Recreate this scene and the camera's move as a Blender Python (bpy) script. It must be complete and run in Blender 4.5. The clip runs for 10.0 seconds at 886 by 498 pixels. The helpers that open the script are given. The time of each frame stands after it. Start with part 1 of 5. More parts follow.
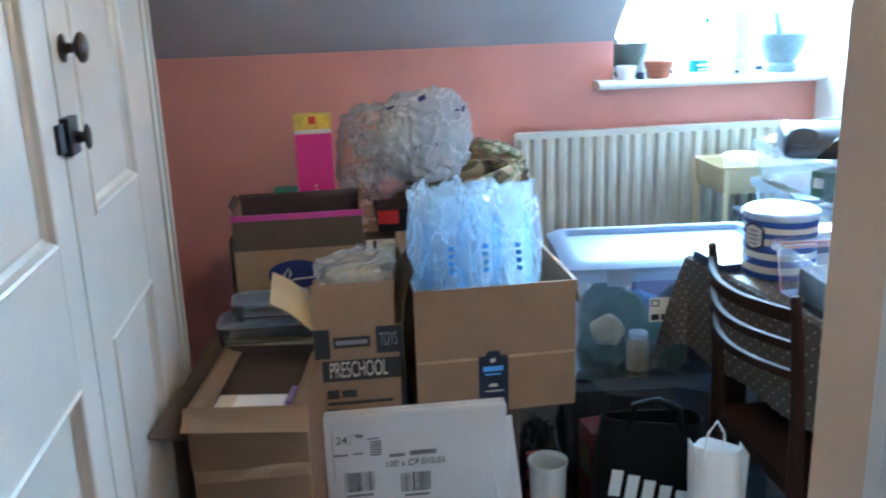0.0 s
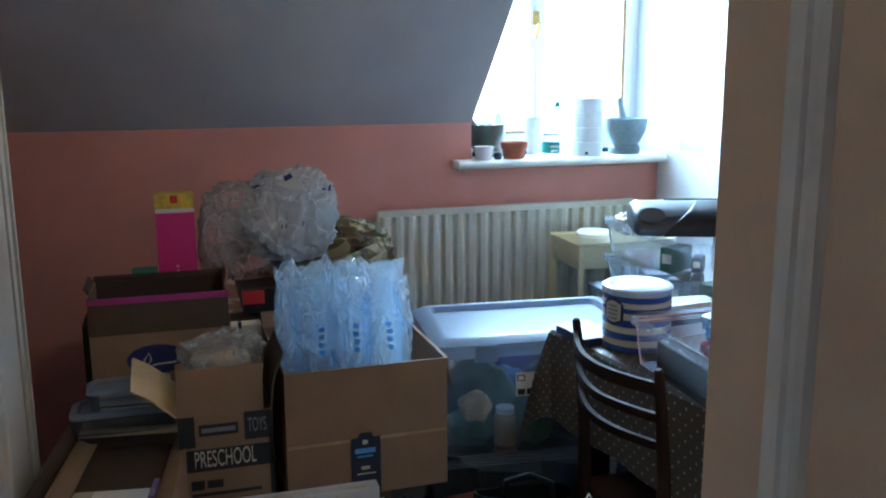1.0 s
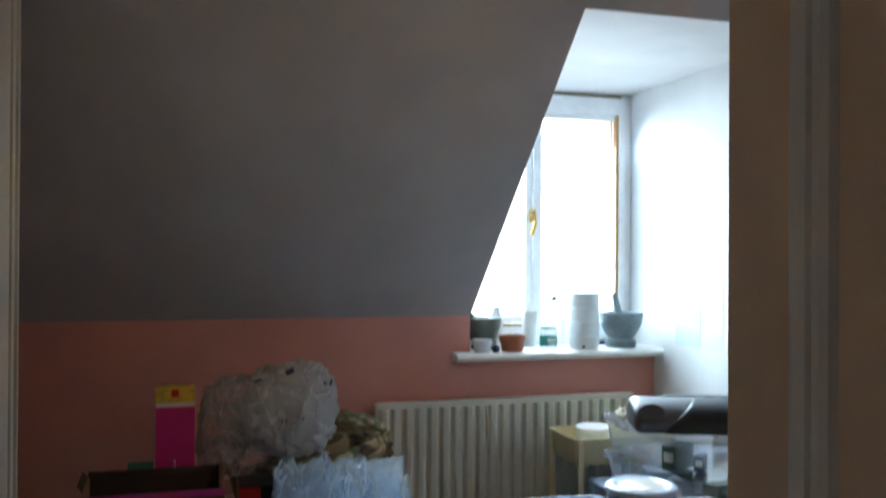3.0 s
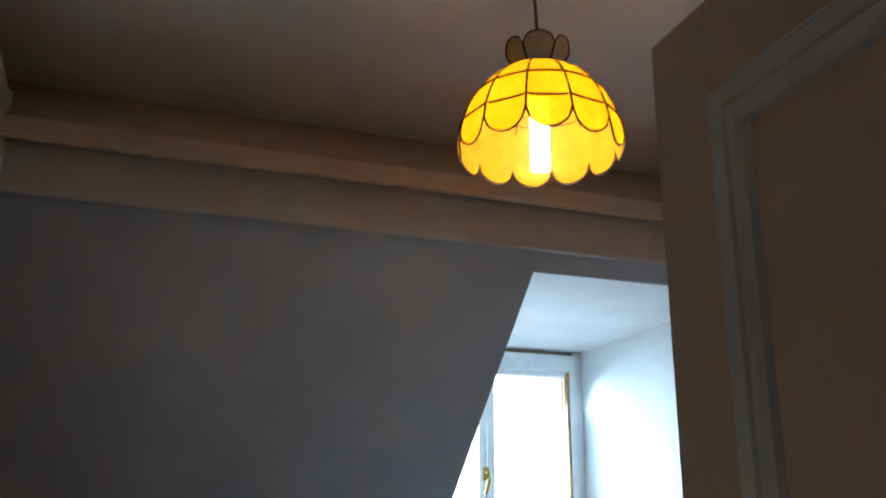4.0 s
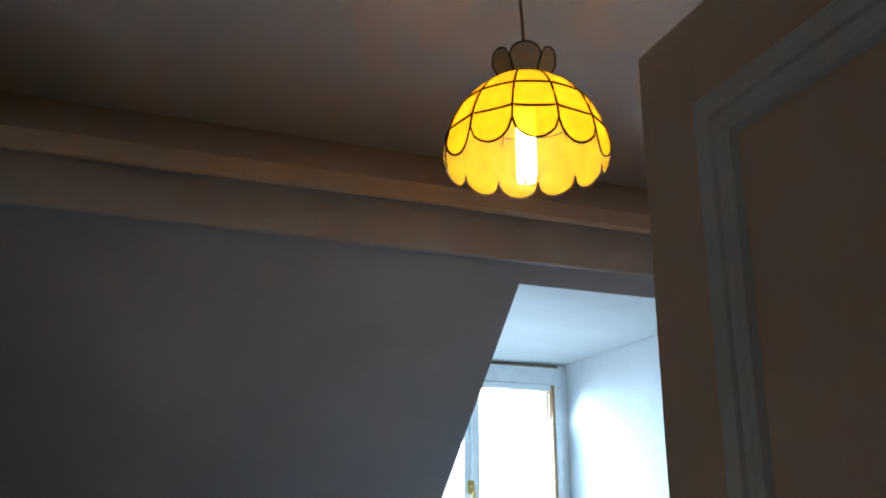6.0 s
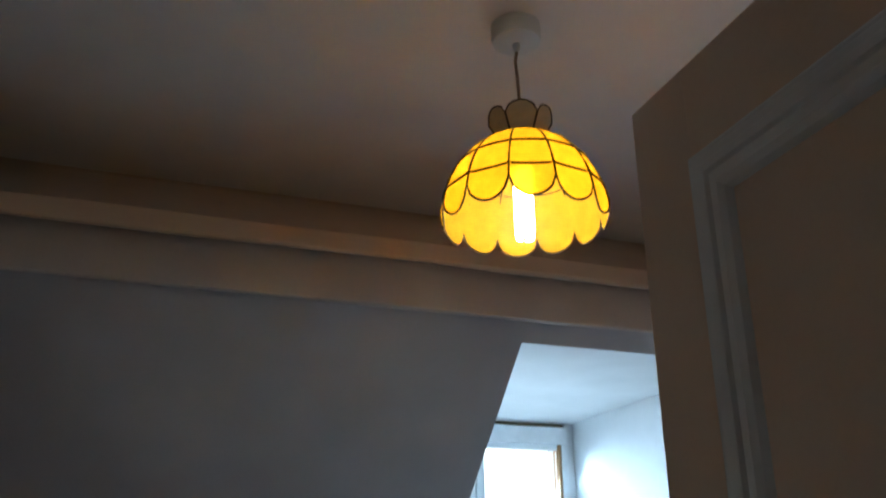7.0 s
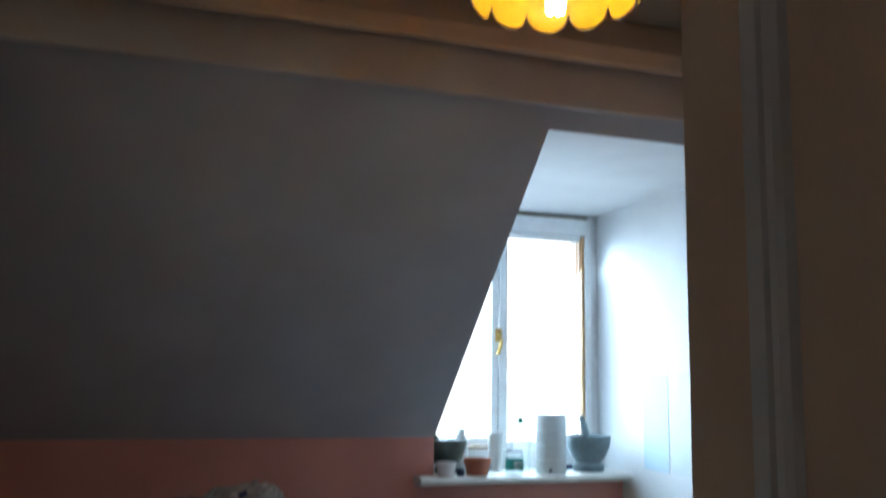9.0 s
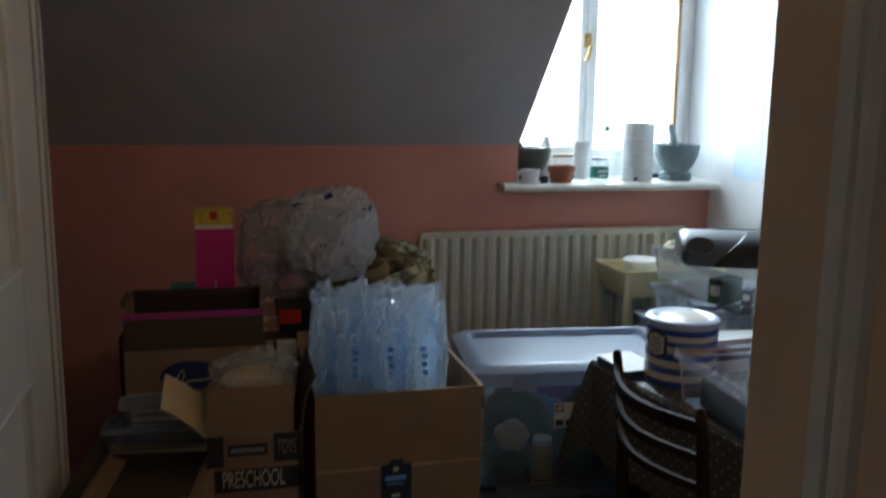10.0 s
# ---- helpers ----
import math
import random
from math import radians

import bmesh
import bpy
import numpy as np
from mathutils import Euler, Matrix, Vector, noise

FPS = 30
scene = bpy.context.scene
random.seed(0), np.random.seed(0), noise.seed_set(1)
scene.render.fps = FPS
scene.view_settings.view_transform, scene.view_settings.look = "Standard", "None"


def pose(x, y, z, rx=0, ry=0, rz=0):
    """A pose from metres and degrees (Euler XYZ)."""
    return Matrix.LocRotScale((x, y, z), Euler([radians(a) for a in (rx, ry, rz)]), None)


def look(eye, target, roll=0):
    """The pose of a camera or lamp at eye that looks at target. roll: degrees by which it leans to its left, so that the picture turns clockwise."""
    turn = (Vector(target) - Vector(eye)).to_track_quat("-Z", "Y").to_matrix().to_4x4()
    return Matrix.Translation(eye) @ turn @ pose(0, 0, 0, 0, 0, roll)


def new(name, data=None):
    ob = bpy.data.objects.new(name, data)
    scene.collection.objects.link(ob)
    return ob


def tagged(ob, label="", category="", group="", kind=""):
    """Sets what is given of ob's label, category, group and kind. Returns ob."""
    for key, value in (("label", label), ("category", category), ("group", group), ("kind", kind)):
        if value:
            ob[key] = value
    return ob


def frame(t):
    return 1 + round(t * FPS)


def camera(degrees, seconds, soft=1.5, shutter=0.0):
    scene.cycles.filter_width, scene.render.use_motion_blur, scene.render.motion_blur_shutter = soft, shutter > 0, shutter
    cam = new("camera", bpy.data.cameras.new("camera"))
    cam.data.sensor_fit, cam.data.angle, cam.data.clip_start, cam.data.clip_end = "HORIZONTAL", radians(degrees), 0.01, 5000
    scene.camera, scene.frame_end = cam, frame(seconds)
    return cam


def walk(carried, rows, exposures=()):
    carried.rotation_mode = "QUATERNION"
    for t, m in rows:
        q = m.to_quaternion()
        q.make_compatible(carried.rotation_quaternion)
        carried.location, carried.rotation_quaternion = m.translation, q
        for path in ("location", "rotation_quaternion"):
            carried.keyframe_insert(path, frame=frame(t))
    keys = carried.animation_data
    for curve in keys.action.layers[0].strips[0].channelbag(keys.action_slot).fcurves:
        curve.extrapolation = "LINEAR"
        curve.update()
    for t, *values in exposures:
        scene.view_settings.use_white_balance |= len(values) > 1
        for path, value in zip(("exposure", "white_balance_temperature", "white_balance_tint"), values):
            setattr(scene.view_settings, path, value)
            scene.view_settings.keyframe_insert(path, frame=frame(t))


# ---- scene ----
PATH = [
    (0, -0.0275, -0.006813, 1.404, -15.82, 1.883, -6.936),
    (0.5, -0.04569, 0.0101, 1.42, -14.11, 1.344, -13.34),
    (1, -0.07466, 0.003122, 1.421, -11.35, 0.3369, -16.48),
    (1.5, -0.09408, 0.001976, 1.42, -10.06, -0.1162, -17.97),
    (2, -0.101, -0.004482, 1.422, -10.76, -0.03472, -16.38),
    (2.4, -0.1, -3.808e-06, 1.429, -10.86, 0.2556, -15.72),
    (2.5, -0.1, -3.808e-06, 1.429, -10.39, 0.2556, -15.84),
    (2.6, -0.1004, -0.0008433, 1.43, -9.3, 0.2274, -15.89),
    (2.8, -0.1032, -0.007559, 1.443, -4.9, 0.001551, -16.33),
    (2.9, -0.1057, -0.01344, 1.455, -1.7, -0.1961, -16.72),
    (3, -0.1071, -0.01679, 1.461, 0.294, -0.309, -16.94),
    (3.2, -0.1095, -0.02085, 1.463, 4.1, -0.2882, -17.42),
    (4.3, -0.126, -0.04888, 1.472, 18.05, -0.1449, -20.76),
    (4.5, -0.127, -0.05057, 1.473, 18.15, -0.1362, -20.96),
    (5, -0.1294, -0.04314, 1.464, 18.61, -0.5933, -20.68),
    (5.5, -0.1242, -0.03691, 1.468, 18.24, -0.4206, -21.31),
    (5.7, -0.1231, -0.03613, 1.468, 17.26, -0.3692, -21.27),
    (6.8, -0.1043, -0.0229, 1.478, 18.3, 0.5046, -20.5),
    (7, -0.1021, -0.02134, 1.479, 20.94, 0.6074, -20.42),
    (7.5, -0.1118, -0.03102, 1.474, 22.72, 0.1985, -21.27),
    (8, -0.1126, -0.02391, 1.484, 21.79, -0.2042, -21.66),
    (8.5, -0.1014, -0.01405, 1.479, 16.8, 0.0636, -20.48),
    (9, -0.08163, 0.007545, 1.447, 8.162, -0.8672, -18.91),
    (9.5, -0.06154, 0.02509, 1.435, -2.477, -0.4186, -17.23),
    (10, -0.03602, 0.03963, 1.423, -10.1, -0.7503, -12.96),
]
cam = camera(52.80, 10.0, soft=1.9, shutter=0.35)
EXPOSURES = [(0.0, 1.50, 5150, 4), (0.5, 0.78, 5250, 5), (1.0, 0.17, 5500, 6), (1.5, -0.08, 5780, 8), (2.5, -0.13, 5850, 9), (3.0, -0.60, 6650, 10),
             (4.5, -0.96, 5800, 4), (7.5, -1.00, 5700, 3), (8.0, -1.04, 5350, 2), (8.5, -0.92, 5400, 2), (9.0, -1.12, 6100, 9), (9.5, -1.17, 6750, 12), (10.0, -1.02, 7000, 13)]
walk(cam, [(t, pose(x, y, z, 90 + p, r, w)) for t, x, y, z, p, r, w in PATH], EXPOSURES)

# ---- light: overcast sky through the dormer window, one lit pendant lamp ----
sky_world = bpy.data.worlds.new("overcast_sky")
sky_world.use_nodes = True
scene.world = sky_world
_nt = sky_world.node_tree
_sky = _nt.nodes.new("ShaderNodeTexSky")
_sky.sky_type, _sky.sun_disc = "NISHITA", False
_sky.sun_elevation, _sky.sun_rotation = radians(38), radians(200)
_sky.dust_density = 4.0
_nt.links.new(_sky.outputs[0], _nt.nodes["Background"].inputs[0])
_nt.nodes["Background"].inputs[1].default_value = 0.15

sun = new("sun", bpy.data.lights.new("sun", "SUN"))
sun.data.energy, sun.data.angle, sun.data.color = 1.0, radians(12), (1.0, 0.96, 0.9)
sun.matrix_world = look((0, 0, 10), (2.0, 5.5, 4.0))

window_light = new("window_light", bpy.data.lights.new("window_light", "AREA"))
window_light.data.shape, window_light.data.size, window_light.data.size_y = "RECTANGLE", 0.78, 0.95
window_light.data.energy, window_light.data.color = 86.0, (0.60, 0.82, 1.0)
window_light.data.spread = radians(118)
window_light.matrix_world = look((1.30, 3.46, 1.60), (1.20, 2.60, 1.02))

BULB_POWER = 185.0

# ---- materials ----


def mat(name, col, rough=0.6, metal=0.0, var=0.12, scale=14.0, bump=0.12, bscale=120.0, tint=None, spec=0.5, wave=0.0):
    """A surface with stains at one scale and grain at a finer one."""
    m = bpy.data.materials.new(name)
    m.use_nodes = True
    nt = m.node_tree
    b = nt.nodes["Principled BSDF"]
    co = nt.nodes.new("ShaderNodeTexCoord")
    info = nt.nodes.new("ShaderNodeObjectInfo")
    shift = nt.nodes.new("ShaderNodeVectorMath")
    shift.operation = "MULTIPLY_ADD"
    shift.inputs[1].default_value = (1, 1, 1)
    spread = nt.nodes.new("ShaderNodeMath")
    spread.operation = "MULTIPLY"
    spread.inputs[1].default_value = 7.0
    nt.links.new(info.outputs["Random"], spread.inputs[0])
    nt.links.new(co.outputs["Object"], shift.inputs[0])
    nt.links.new(spread.outputs[0], shift.inputs[2])
    big, fine = nt.nodes.new("ShaderNodeTexNoise"), nt.nodes.new("ShaderNodeTexNoise")
    for n, s in ((big, scale), (fine, bscale)):
        n.inputs["Scale"].default_value = s
        n.inputs["Detail"].default_value = 5
        nt.links.new(shift.outputs[0], n.inputs["Vector"])
    mix, mix2 = nt.nodes.new("ShaderNodeMix"), nt.nodes.new("ShaderNodeMix")
    for n in (mix, mix2):
        n.data_type = "RGBA"
    dark = tint or tuple(c * (1 - 2.2 * var) for c in col)
    ramp = nt.nodes.new("ShaderNodeMapRange")
    ramp.inputs[1].default_value, ramp.inputs[2].default_value = 0.35, 0.68
    nt.links.new(big.outputs["Fac"], ramp.inputs[0])
    nt.links.new(ramp.outputs[0], mix.inputs[0])
    mix.inputs[6].default_value, mix.inputs[7].default_value = (*dark, 1), (*col, 1)
    mix2.blend_type = "OVERLAY"
    mix2.inputs[0].default_value = min(1.0, var * 1.6)
    nt.links.new(mix.outputs[2], mix2.inputs[6])
    nt.links.new(fine.outputs["Color"], mix2.inputs[7])
    grey = nt.nodes.new("ShaderNodeRGBToBW")
    nt.links.new(fine.outputs["Color"], grey.inputs[0])
    nt.links.new(grey.outputs[0], mix2.inputs[7])
    nt.links.new(mix2.outputs[2], b.inputs["Base Color"])
    b.inputs["Metallic"].default_value = metal
    b.inputs["Specular IOR Level"].default_value = spec
    rr = nt.nodes.new("ShaderNodeMapRange")
    rr.inputs[3].default_value, rr.inputs[4].default_value = max(0.02, rough - 0.1), min(1, rough + 0.12)
    nt.links.new(big.outputs["Fac"], rr.inputs[0])
    nt.links.new(rr.outputs[0], b.inputs["Roughness"])
    if bump:
        bn = nt.nodes.new("ShaderNodeBump")
        bn.inputs["Strength"].default_value, bn.inputs["Distance"].default_value = bump, 0.004
        height = fine.outputs["Fac"]
        if wave:
            w = nt.nodes.new("ShaderNodeTexWave")
            w.inputs["Scale"].default_value, w.inputs["Distortion"].default_value = wave, 1.0
            nt.links.new(shift.outputs[0], w.inputs["Vector"])
            add = nt.nodes.new("ShaderNodeMath")
            add.operation = "ADD"
            nt.links.new(w.outputs["Fac"], add.inputs[0])
            nt.links.new(fine.outputs["Fac"], add.inputs[1])
            height = add.outputs[0]
        nt.links.new(height, bn.inputs["Height"])
        nt.links.new(bn.outputs[0], b.inputs["Normal"])
    return m


def clear(name, tint, body, haze, rough=0.12, gloss=1.0, crinkle=0.25, grain=60, crease_glint=0.0, stretch=(1, 1, 1), passed=0.55):
    """Thin clear plastic or glass: see-through, a milky share of scattered light, and a sheen."""
    m = bpy.data.materials.new(name)
    m.use_nodes = True
    nt = m.node_tree
    out = nt.nodes["Material Output"]
    nt.nodes.remove(nt.nodes["Principled BSDF"])
    tr, df, tl, gl = (nt.nodes.new("ShaderNodeBsdf" + k) for k in ("Transparent", "Diffuse", "Translucent", "Glossy"))
    tr.inputs[0].default_value = (*tint, 1)
    df.inputs[0].default_value = tl.inputs[0].default_value = (*body, 1)
    gl.inputs["Roughness"].default_value = rough
    half, milky, sheen = (nt.nodes.new("ShaderNodeMixShader") for _ in range(3))
    half.inputs[0].default_value, milky.inputs[0].default_value = passed, haze
    fr = nt.nodes.new("ShaderNodeFresnel")
    fr.inputs[0].default_value = 1.45
    mul = nt.nodes.new("ShaderNodeMath")
    mul.operation, mul.use_clamp = "MULTIPLY", True
    mul.inputs[1].default_value = gloss
    co, ns, bn = nt.nodes.new("ShaderNodeTexCoord"), nt.nodes.new("ShaderNodeTexNoise"), nt.nodes.new("ShaderNodeBump")
    ns.inputs["Scale"].default_value = grain
    bn.inputs["Strength"].default_value, bn.inputs["Distance"].default_value = crinkle, 0.003
    if crease_glint:  # white noise lines paint highlights along the film's folds
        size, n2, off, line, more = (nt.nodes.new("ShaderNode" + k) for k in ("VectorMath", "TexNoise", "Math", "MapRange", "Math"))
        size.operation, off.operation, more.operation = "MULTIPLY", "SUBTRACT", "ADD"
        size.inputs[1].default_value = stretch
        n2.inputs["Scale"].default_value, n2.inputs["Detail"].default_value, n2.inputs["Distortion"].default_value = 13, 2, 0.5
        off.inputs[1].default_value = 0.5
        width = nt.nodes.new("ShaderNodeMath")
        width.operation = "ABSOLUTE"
        line.inputs[1].default_value, line.inputs[2].default_value, line.inputs[3].default_value, line.inputs[4].default_value = 0.0, 0.022, crease_glint, 0.0
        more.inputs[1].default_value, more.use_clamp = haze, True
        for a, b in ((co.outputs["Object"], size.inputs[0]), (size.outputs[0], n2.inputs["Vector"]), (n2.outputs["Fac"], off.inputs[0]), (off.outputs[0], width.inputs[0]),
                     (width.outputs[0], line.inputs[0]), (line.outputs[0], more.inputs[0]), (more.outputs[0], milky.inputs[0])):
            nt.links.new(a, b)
    for a, b in ((co.outputs["Object"], ns.inputs["Vector"]), (ns.outputs["Fac"], bn.inputs["Height"]), (bn.outputs[0], gl.inputs["Normal"]),
                 (df.outputs[0], half.inputs[1]), (tl.outputs[0], half.inputs[2]), (tr.outputs[0], milky.inputs[1]), (half.outputs[0], milky.inputs[2]),
                 (fr.outputs[0], mul.inputs[0]), (mul.outputs[0], sheen.inputs[0]), (milky.outputs[0], sheen.inputs[1]), (gl.outputs[0], sheen.inputs[2]),
                 (sheen.outputs[0], out.inputs["Surface"])):
        nt.links.new(a, b)
    return m


def glow(name, col, strength):
    m = bpy.data.materials.new(name)
    m.use_nodes = True
    b = m.node_tree.nodes["Principled BSDF"]
    b.inputs["Base Color"].default_value = (*col, 1)
    b.inputs["Emission Color"].default_value = (*col, 1)
    b.inputs["Emission Strength"].default_value = strength
    return m


def distance_glow():
    """Bright overcast sky, with pale autumn leaves low down."""
    m = glow("bright_overcast_sky", (0.93, 0.97, 1.0), 6.0)
    nt = m.node_tree
    b = nt.nodes["Principled BSDF"]
    co, sep, ns, low, mul, mix = (nt.nodes.new("ShaderNode" + k) for k in ("TexCoord", "SeparateXYZ", "TexNoise", "MapRange", "Math", "Mix"))
    ns.inputs["Scale"].default_value, ns.inputs["Detail"].default_value = 2.2, 8
    low.inputs[1].default_value, low.inputs[2].default_value = 2.6, 0.6
    mul.operation, mul.use_clamp = "MULTIPLY", True
    mix.data_type = "RGBA"
    mix.inputs[6].default_value, mix.inputs[7].default_value = (0.93, 0.97, 1.0, 1), (0.30, 0.23, 0.09, 1)
    for a, c in ((co.outputs["Object"], sep.inputs[0]), (co.outputs["Object"], ns.inputs["Vector"]), (sep.outputs["Z"], low.inputs[0]), (low.outputs[0], mul.inputs[0]),
                 (ns.outputs["Fac"], mul.inputs[1]), (mul.outputs[0], mix.inputs[0]), (mix.outputs[2], b.inputs["Emission Color"])):
        nt.links.new(a, c)
    return m


def shell(name, col, through_share=0.92):
    """Capiz shell: lets much of the bulb's light through, tinted."""
    m = bpy.data.materials.new(name)
    m.use_nodes = True
    nt = m.node_tree
    out = nt.nodes["Material Output"]
    nt.nodes.remove(nt.nodes["Principled BSDF"])
    co, ns, ramp = nt.nodes.new("ShaderNodeTexCoord"), nt.nodes.new("ShaderNodeTexNoise"), nt.nodes.new("ShaderNodeMix")
    ns.inputs["Scale"].default_value, ns.inputs["Detail"].default_value = 45, 4
    ramp.data_type = "RGBA"
    ramp.inputs[6].default_value, ramp.inputs[7].default_value = (*[c * 0.66 for c in col], 1), (*col, 1)
    tl, df, gl, mx, mg = (nt.nodes.new("ShaderNode" + k) for k in ("BsdfTranslucent", "BsdfDiffuse", "BsdfGlossy", "MixShader", "MixShader"))
    gl.inputs["Roughness"].default_value = 0.3
    mx.inputs[0].default_value, mg.inputs[0].default_value = through_share, 0.008
    see, ms = nt.nodes.new("ShaderNodeBsdfTransparent"), nt.nodes.new("ShaderNodeMixShader")
    see.inputs[0].default_value = (*col, 1)
    ms.inputs[0].default_value = 0.22
    nt.links.new(see.outputs[0], ms.inputs[2])
    for a, b in ((co.outputs["Object"], ns.inputs["Vector"]), (ns.outputs["Fac"], ramp.inputs[0]), (ramp.outputs[2], tl.inputs[0]), (ramp.outputs[2], df.inputs[0]),
                 (df.outputs[0], mx.inputs[1]), (tl.outputs[0], mx.inputs[2]), (mx.outputs[0], mg.inputs[1]), (gl.outputs[0], mg.inputs[2]), (mg.outputs[0], ms.inputs[1]), (ms.outputs[0], out.inputs["Surface"])):
        nt.links.new(a, b)
    return m


PINK = mat("pink_wall_paint", (0.66, 0.30, 0.25), 0.75, var=0.05, scale=5, bump=0.10, bscale=260)
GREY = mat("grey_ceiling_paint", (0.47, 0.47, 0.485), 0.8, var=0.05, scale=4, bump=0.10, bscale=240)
WHITE_WALL = mat("white_wall_paint", (0.80, 0.81, 0.82), 0.7, var=0.04, scale=5, bump=0.1, bscale=220)
CEILING = mat("white_ceiling_paint", (0.83, 0.80, 0.76), 0.8, var=0.04, scale=4, bump=0.12, bscale=200)
# casing and beam: darker and warmer than the ceiling colour
CASING_TONE = mat("warm_casing_tone", (0.60, 0.46, 0.33), 0.7, var=0.05, scale=6, bump=0.12, bscale=200)
BEAM_TONE = mat("greyish_beam_tone", (0.56, 0.51, 0.47), 0.7, var=0.05, scale=6, bump=0.12, bscale=200)
GLOSS = mat("cream_gloss_paint", (0.57, 0.57, 0.52), 0.35, var=0.04, scale=6, bump=0.05, bscale=140)
DOOR_PAINT = mat("old_magnolia_door_paint", (0.85, 0.63, 0.46), 0.42, var=0.05, scale=5, bump=0.06, bscale=150)
MOULD_PAINT = mat("moulding_gloss_paint", (0.86, 0.84, 0.82), 0.32, var=0.05, scale=6, bump=0.05, bscale=140)
SILL_PAINT = mat("sill_gloss_paint", (0.80, 0.79, 0.74), 0.3, var=0.07, scale=12, bump=0.06)
# unseen landing walls, kept pale and warm to bounce light onto the door
LANDING = mat("landing_bounce_paint", (0.78, 0.66, 0.54), 0.8, var=0.05)
FRAME_PAINT = mat("weathered_window_paint", (0.84, 0.86, 0.87), 0.5, var=0.04, scale=25, bump=0.25, bscale=90)
BARE_WOOD = mat("bare_pine", (0.52, 0.30, 0.13), 0.6, var=0.15, scale=30, bump=0.2, wave=20)
ROT = mat("flaking_paint_edge", (0.38, 0.29, 0.16), 0.8, var=0.2, scale=60, bump=0.5)
CARPET = mat("dark_carpet", (0.10, 0.085, 0.07), 0.95, var=0.18, scale=30, bump=0.6, bscale=500)
# unseen landing floor, lightened for the same bounce
LAMINATE = mat("landing_floor", (0.42, 0.31, 0.21), 0.6, var=0.1)
RAD = mat("radiator_enamel", (0.60, 0.59, 0.51), 0.35, var=0.04, scale=10, bump=0.03)
CARD = mat("brown_cardboard", (0.275, 0.178, 0.110), 0.8, var=0.07, scale=9, bump=0.05, bscale=160, wave=55)
CARD_PALE = mat("pale_cardboard_inside", (0.62, 0.48, 0.28), 0.8, var=0.06, scale=9, bump=0.04, wave=55)
# shade inside the purple-rimmed box, put into a dark plum colour
SHADED_PLUM = mat("shaded_plum_board", (0.045, 0.026, 0.028), 0.7, var=0.06)
# dark board; also holds the shade inside boxes in its colour
CARD_DARK = mat("dark_shaded_cardboard", (0.080, 0.055, 0.040), 0.85, var=0.1, scale=8, bump=0.12)
TAPE = mat("parcel_tape", (0.45, 0.31, 0.19), 0.25, var=0.05, bump=0.03)
WHITE_CARD = mat("white_carton_board", (0.74, 0.76, 0.80), 0.6, var=0.04, scale=8, bump=0.06)
INK = mat("black_print", (0.02, 0.022, 0.028), 0.55, var=0.08, bump=0.02)
NAVY = mat("navy_print", (0.012, 0.02, 0.055), 0.5, var=0.08, bump=0.02)
BLUE_OVAL = mat("blue_print", (0.01, 0.02, 0.13), 0.5, var=0.06, bump=0.02)
GREY_INK = mat("grey_print", (0.22, 0.23, 0.27), 0.6, var=0.06, bump=0.02)
PALE_INK = mat("pale_print", (0.62, 0.55, 0.45), 0.6, var=0.06, bump=0.02)
CYAN_INK = mat("blue_film_print", (0.10, 0.34, 0.80), 0.5, var=0.04, bump=0.0)
MAGENTA = mat("magenta_board", (0.55, 0.015, 0.20), 0.5, var=0.05, bump=0.04)
PURPLE_EDGE = mat("purple_board_edge", (0.36, 0.03, 0.22), 0.55, var=0.05, bump=0.04)
YELLOW = mat("yellow_print", (0.70, 0.50, 0.04), 0.5, var=0.15, scale=60, bump=0.03, tint=(0.45, 0.33, 0.05))
RED = mat("red_plastic", (0.50, 0.02, 0.02), 0.35, var=0.06, bump=0.02)
BLACK = mat("black_plastic", (0.008, 0.008, 0.010), 0.35, var=0.05, bump=0.02, spec=0.3)
DARK_CLOTH = mat("black_bag_fabric", (0.007, 0.007, 0.009), 0.9, var=0.12, bump=0.3, bscale=300, spec=0.15)
SILVER = mat("silver_plastic", (0.055, 0.058, 0.065), 0.36, metal=0.4, var=0.04, bump=0.02)
DARK_WOOD = mat("dark_stained_wood", (0.030, 0.015, 0.011), 0.72, var=0.15, scale=18, bump=0.08, wave=14, spec=0.10)
PAPER = mat("white_paper", (0.78, 0.78, 0.77), 0.7, var=0.04, bump=0.06)
CHINA = mat("white_ceramic", (0.80, 0.80, 0.80), 0.2, var=0.03, bump=0.02)
TERRACOTTA = mat("terracotta", (0.36, 0.115, 0.06), 0.8, var=0.12, scale=25, bump=0.2)
GRANITE = mat("grey_granite", (0.16, 0.21, 0.23), 0.6, var=0.09, scale=60, bump=0.25, bscale=260)
GREEN_STONE = mat("dark_green_stone", (0.05, 0.075, 0.06), 0.35, var=0.18, scale=40, bump=0.08)
TEAL = mat("teal_label", (0.02, 0.24, 0.20), 0.5, var=0.08, scale=80, bump=0.02)
BRASS = mat("brass", (0.62, 0.42, 0.14), 0.35, metal=0.9, var=0.1, bump=0.05)
BRONZE = mat("dark_bronze", (0.055, 0.042, 0.035), 0.32, metal=0.7, var=0.12, bump=0.05)
IRON = mat("black_iron", (0.045, 0.045, 0.048), 0.45, metal=0.6, var=0.2, bump=0.15)
STRIPE_BLUE = mat("blue_band_enamel", (0.018, 0.06, 0.28), 0.3, var=0.05, bump=0.02)
STRIPE_CREAM = mat("cream_enamel", (0.60, 0.55, 0.48), 0.3, var=0.04, bump=0.02)
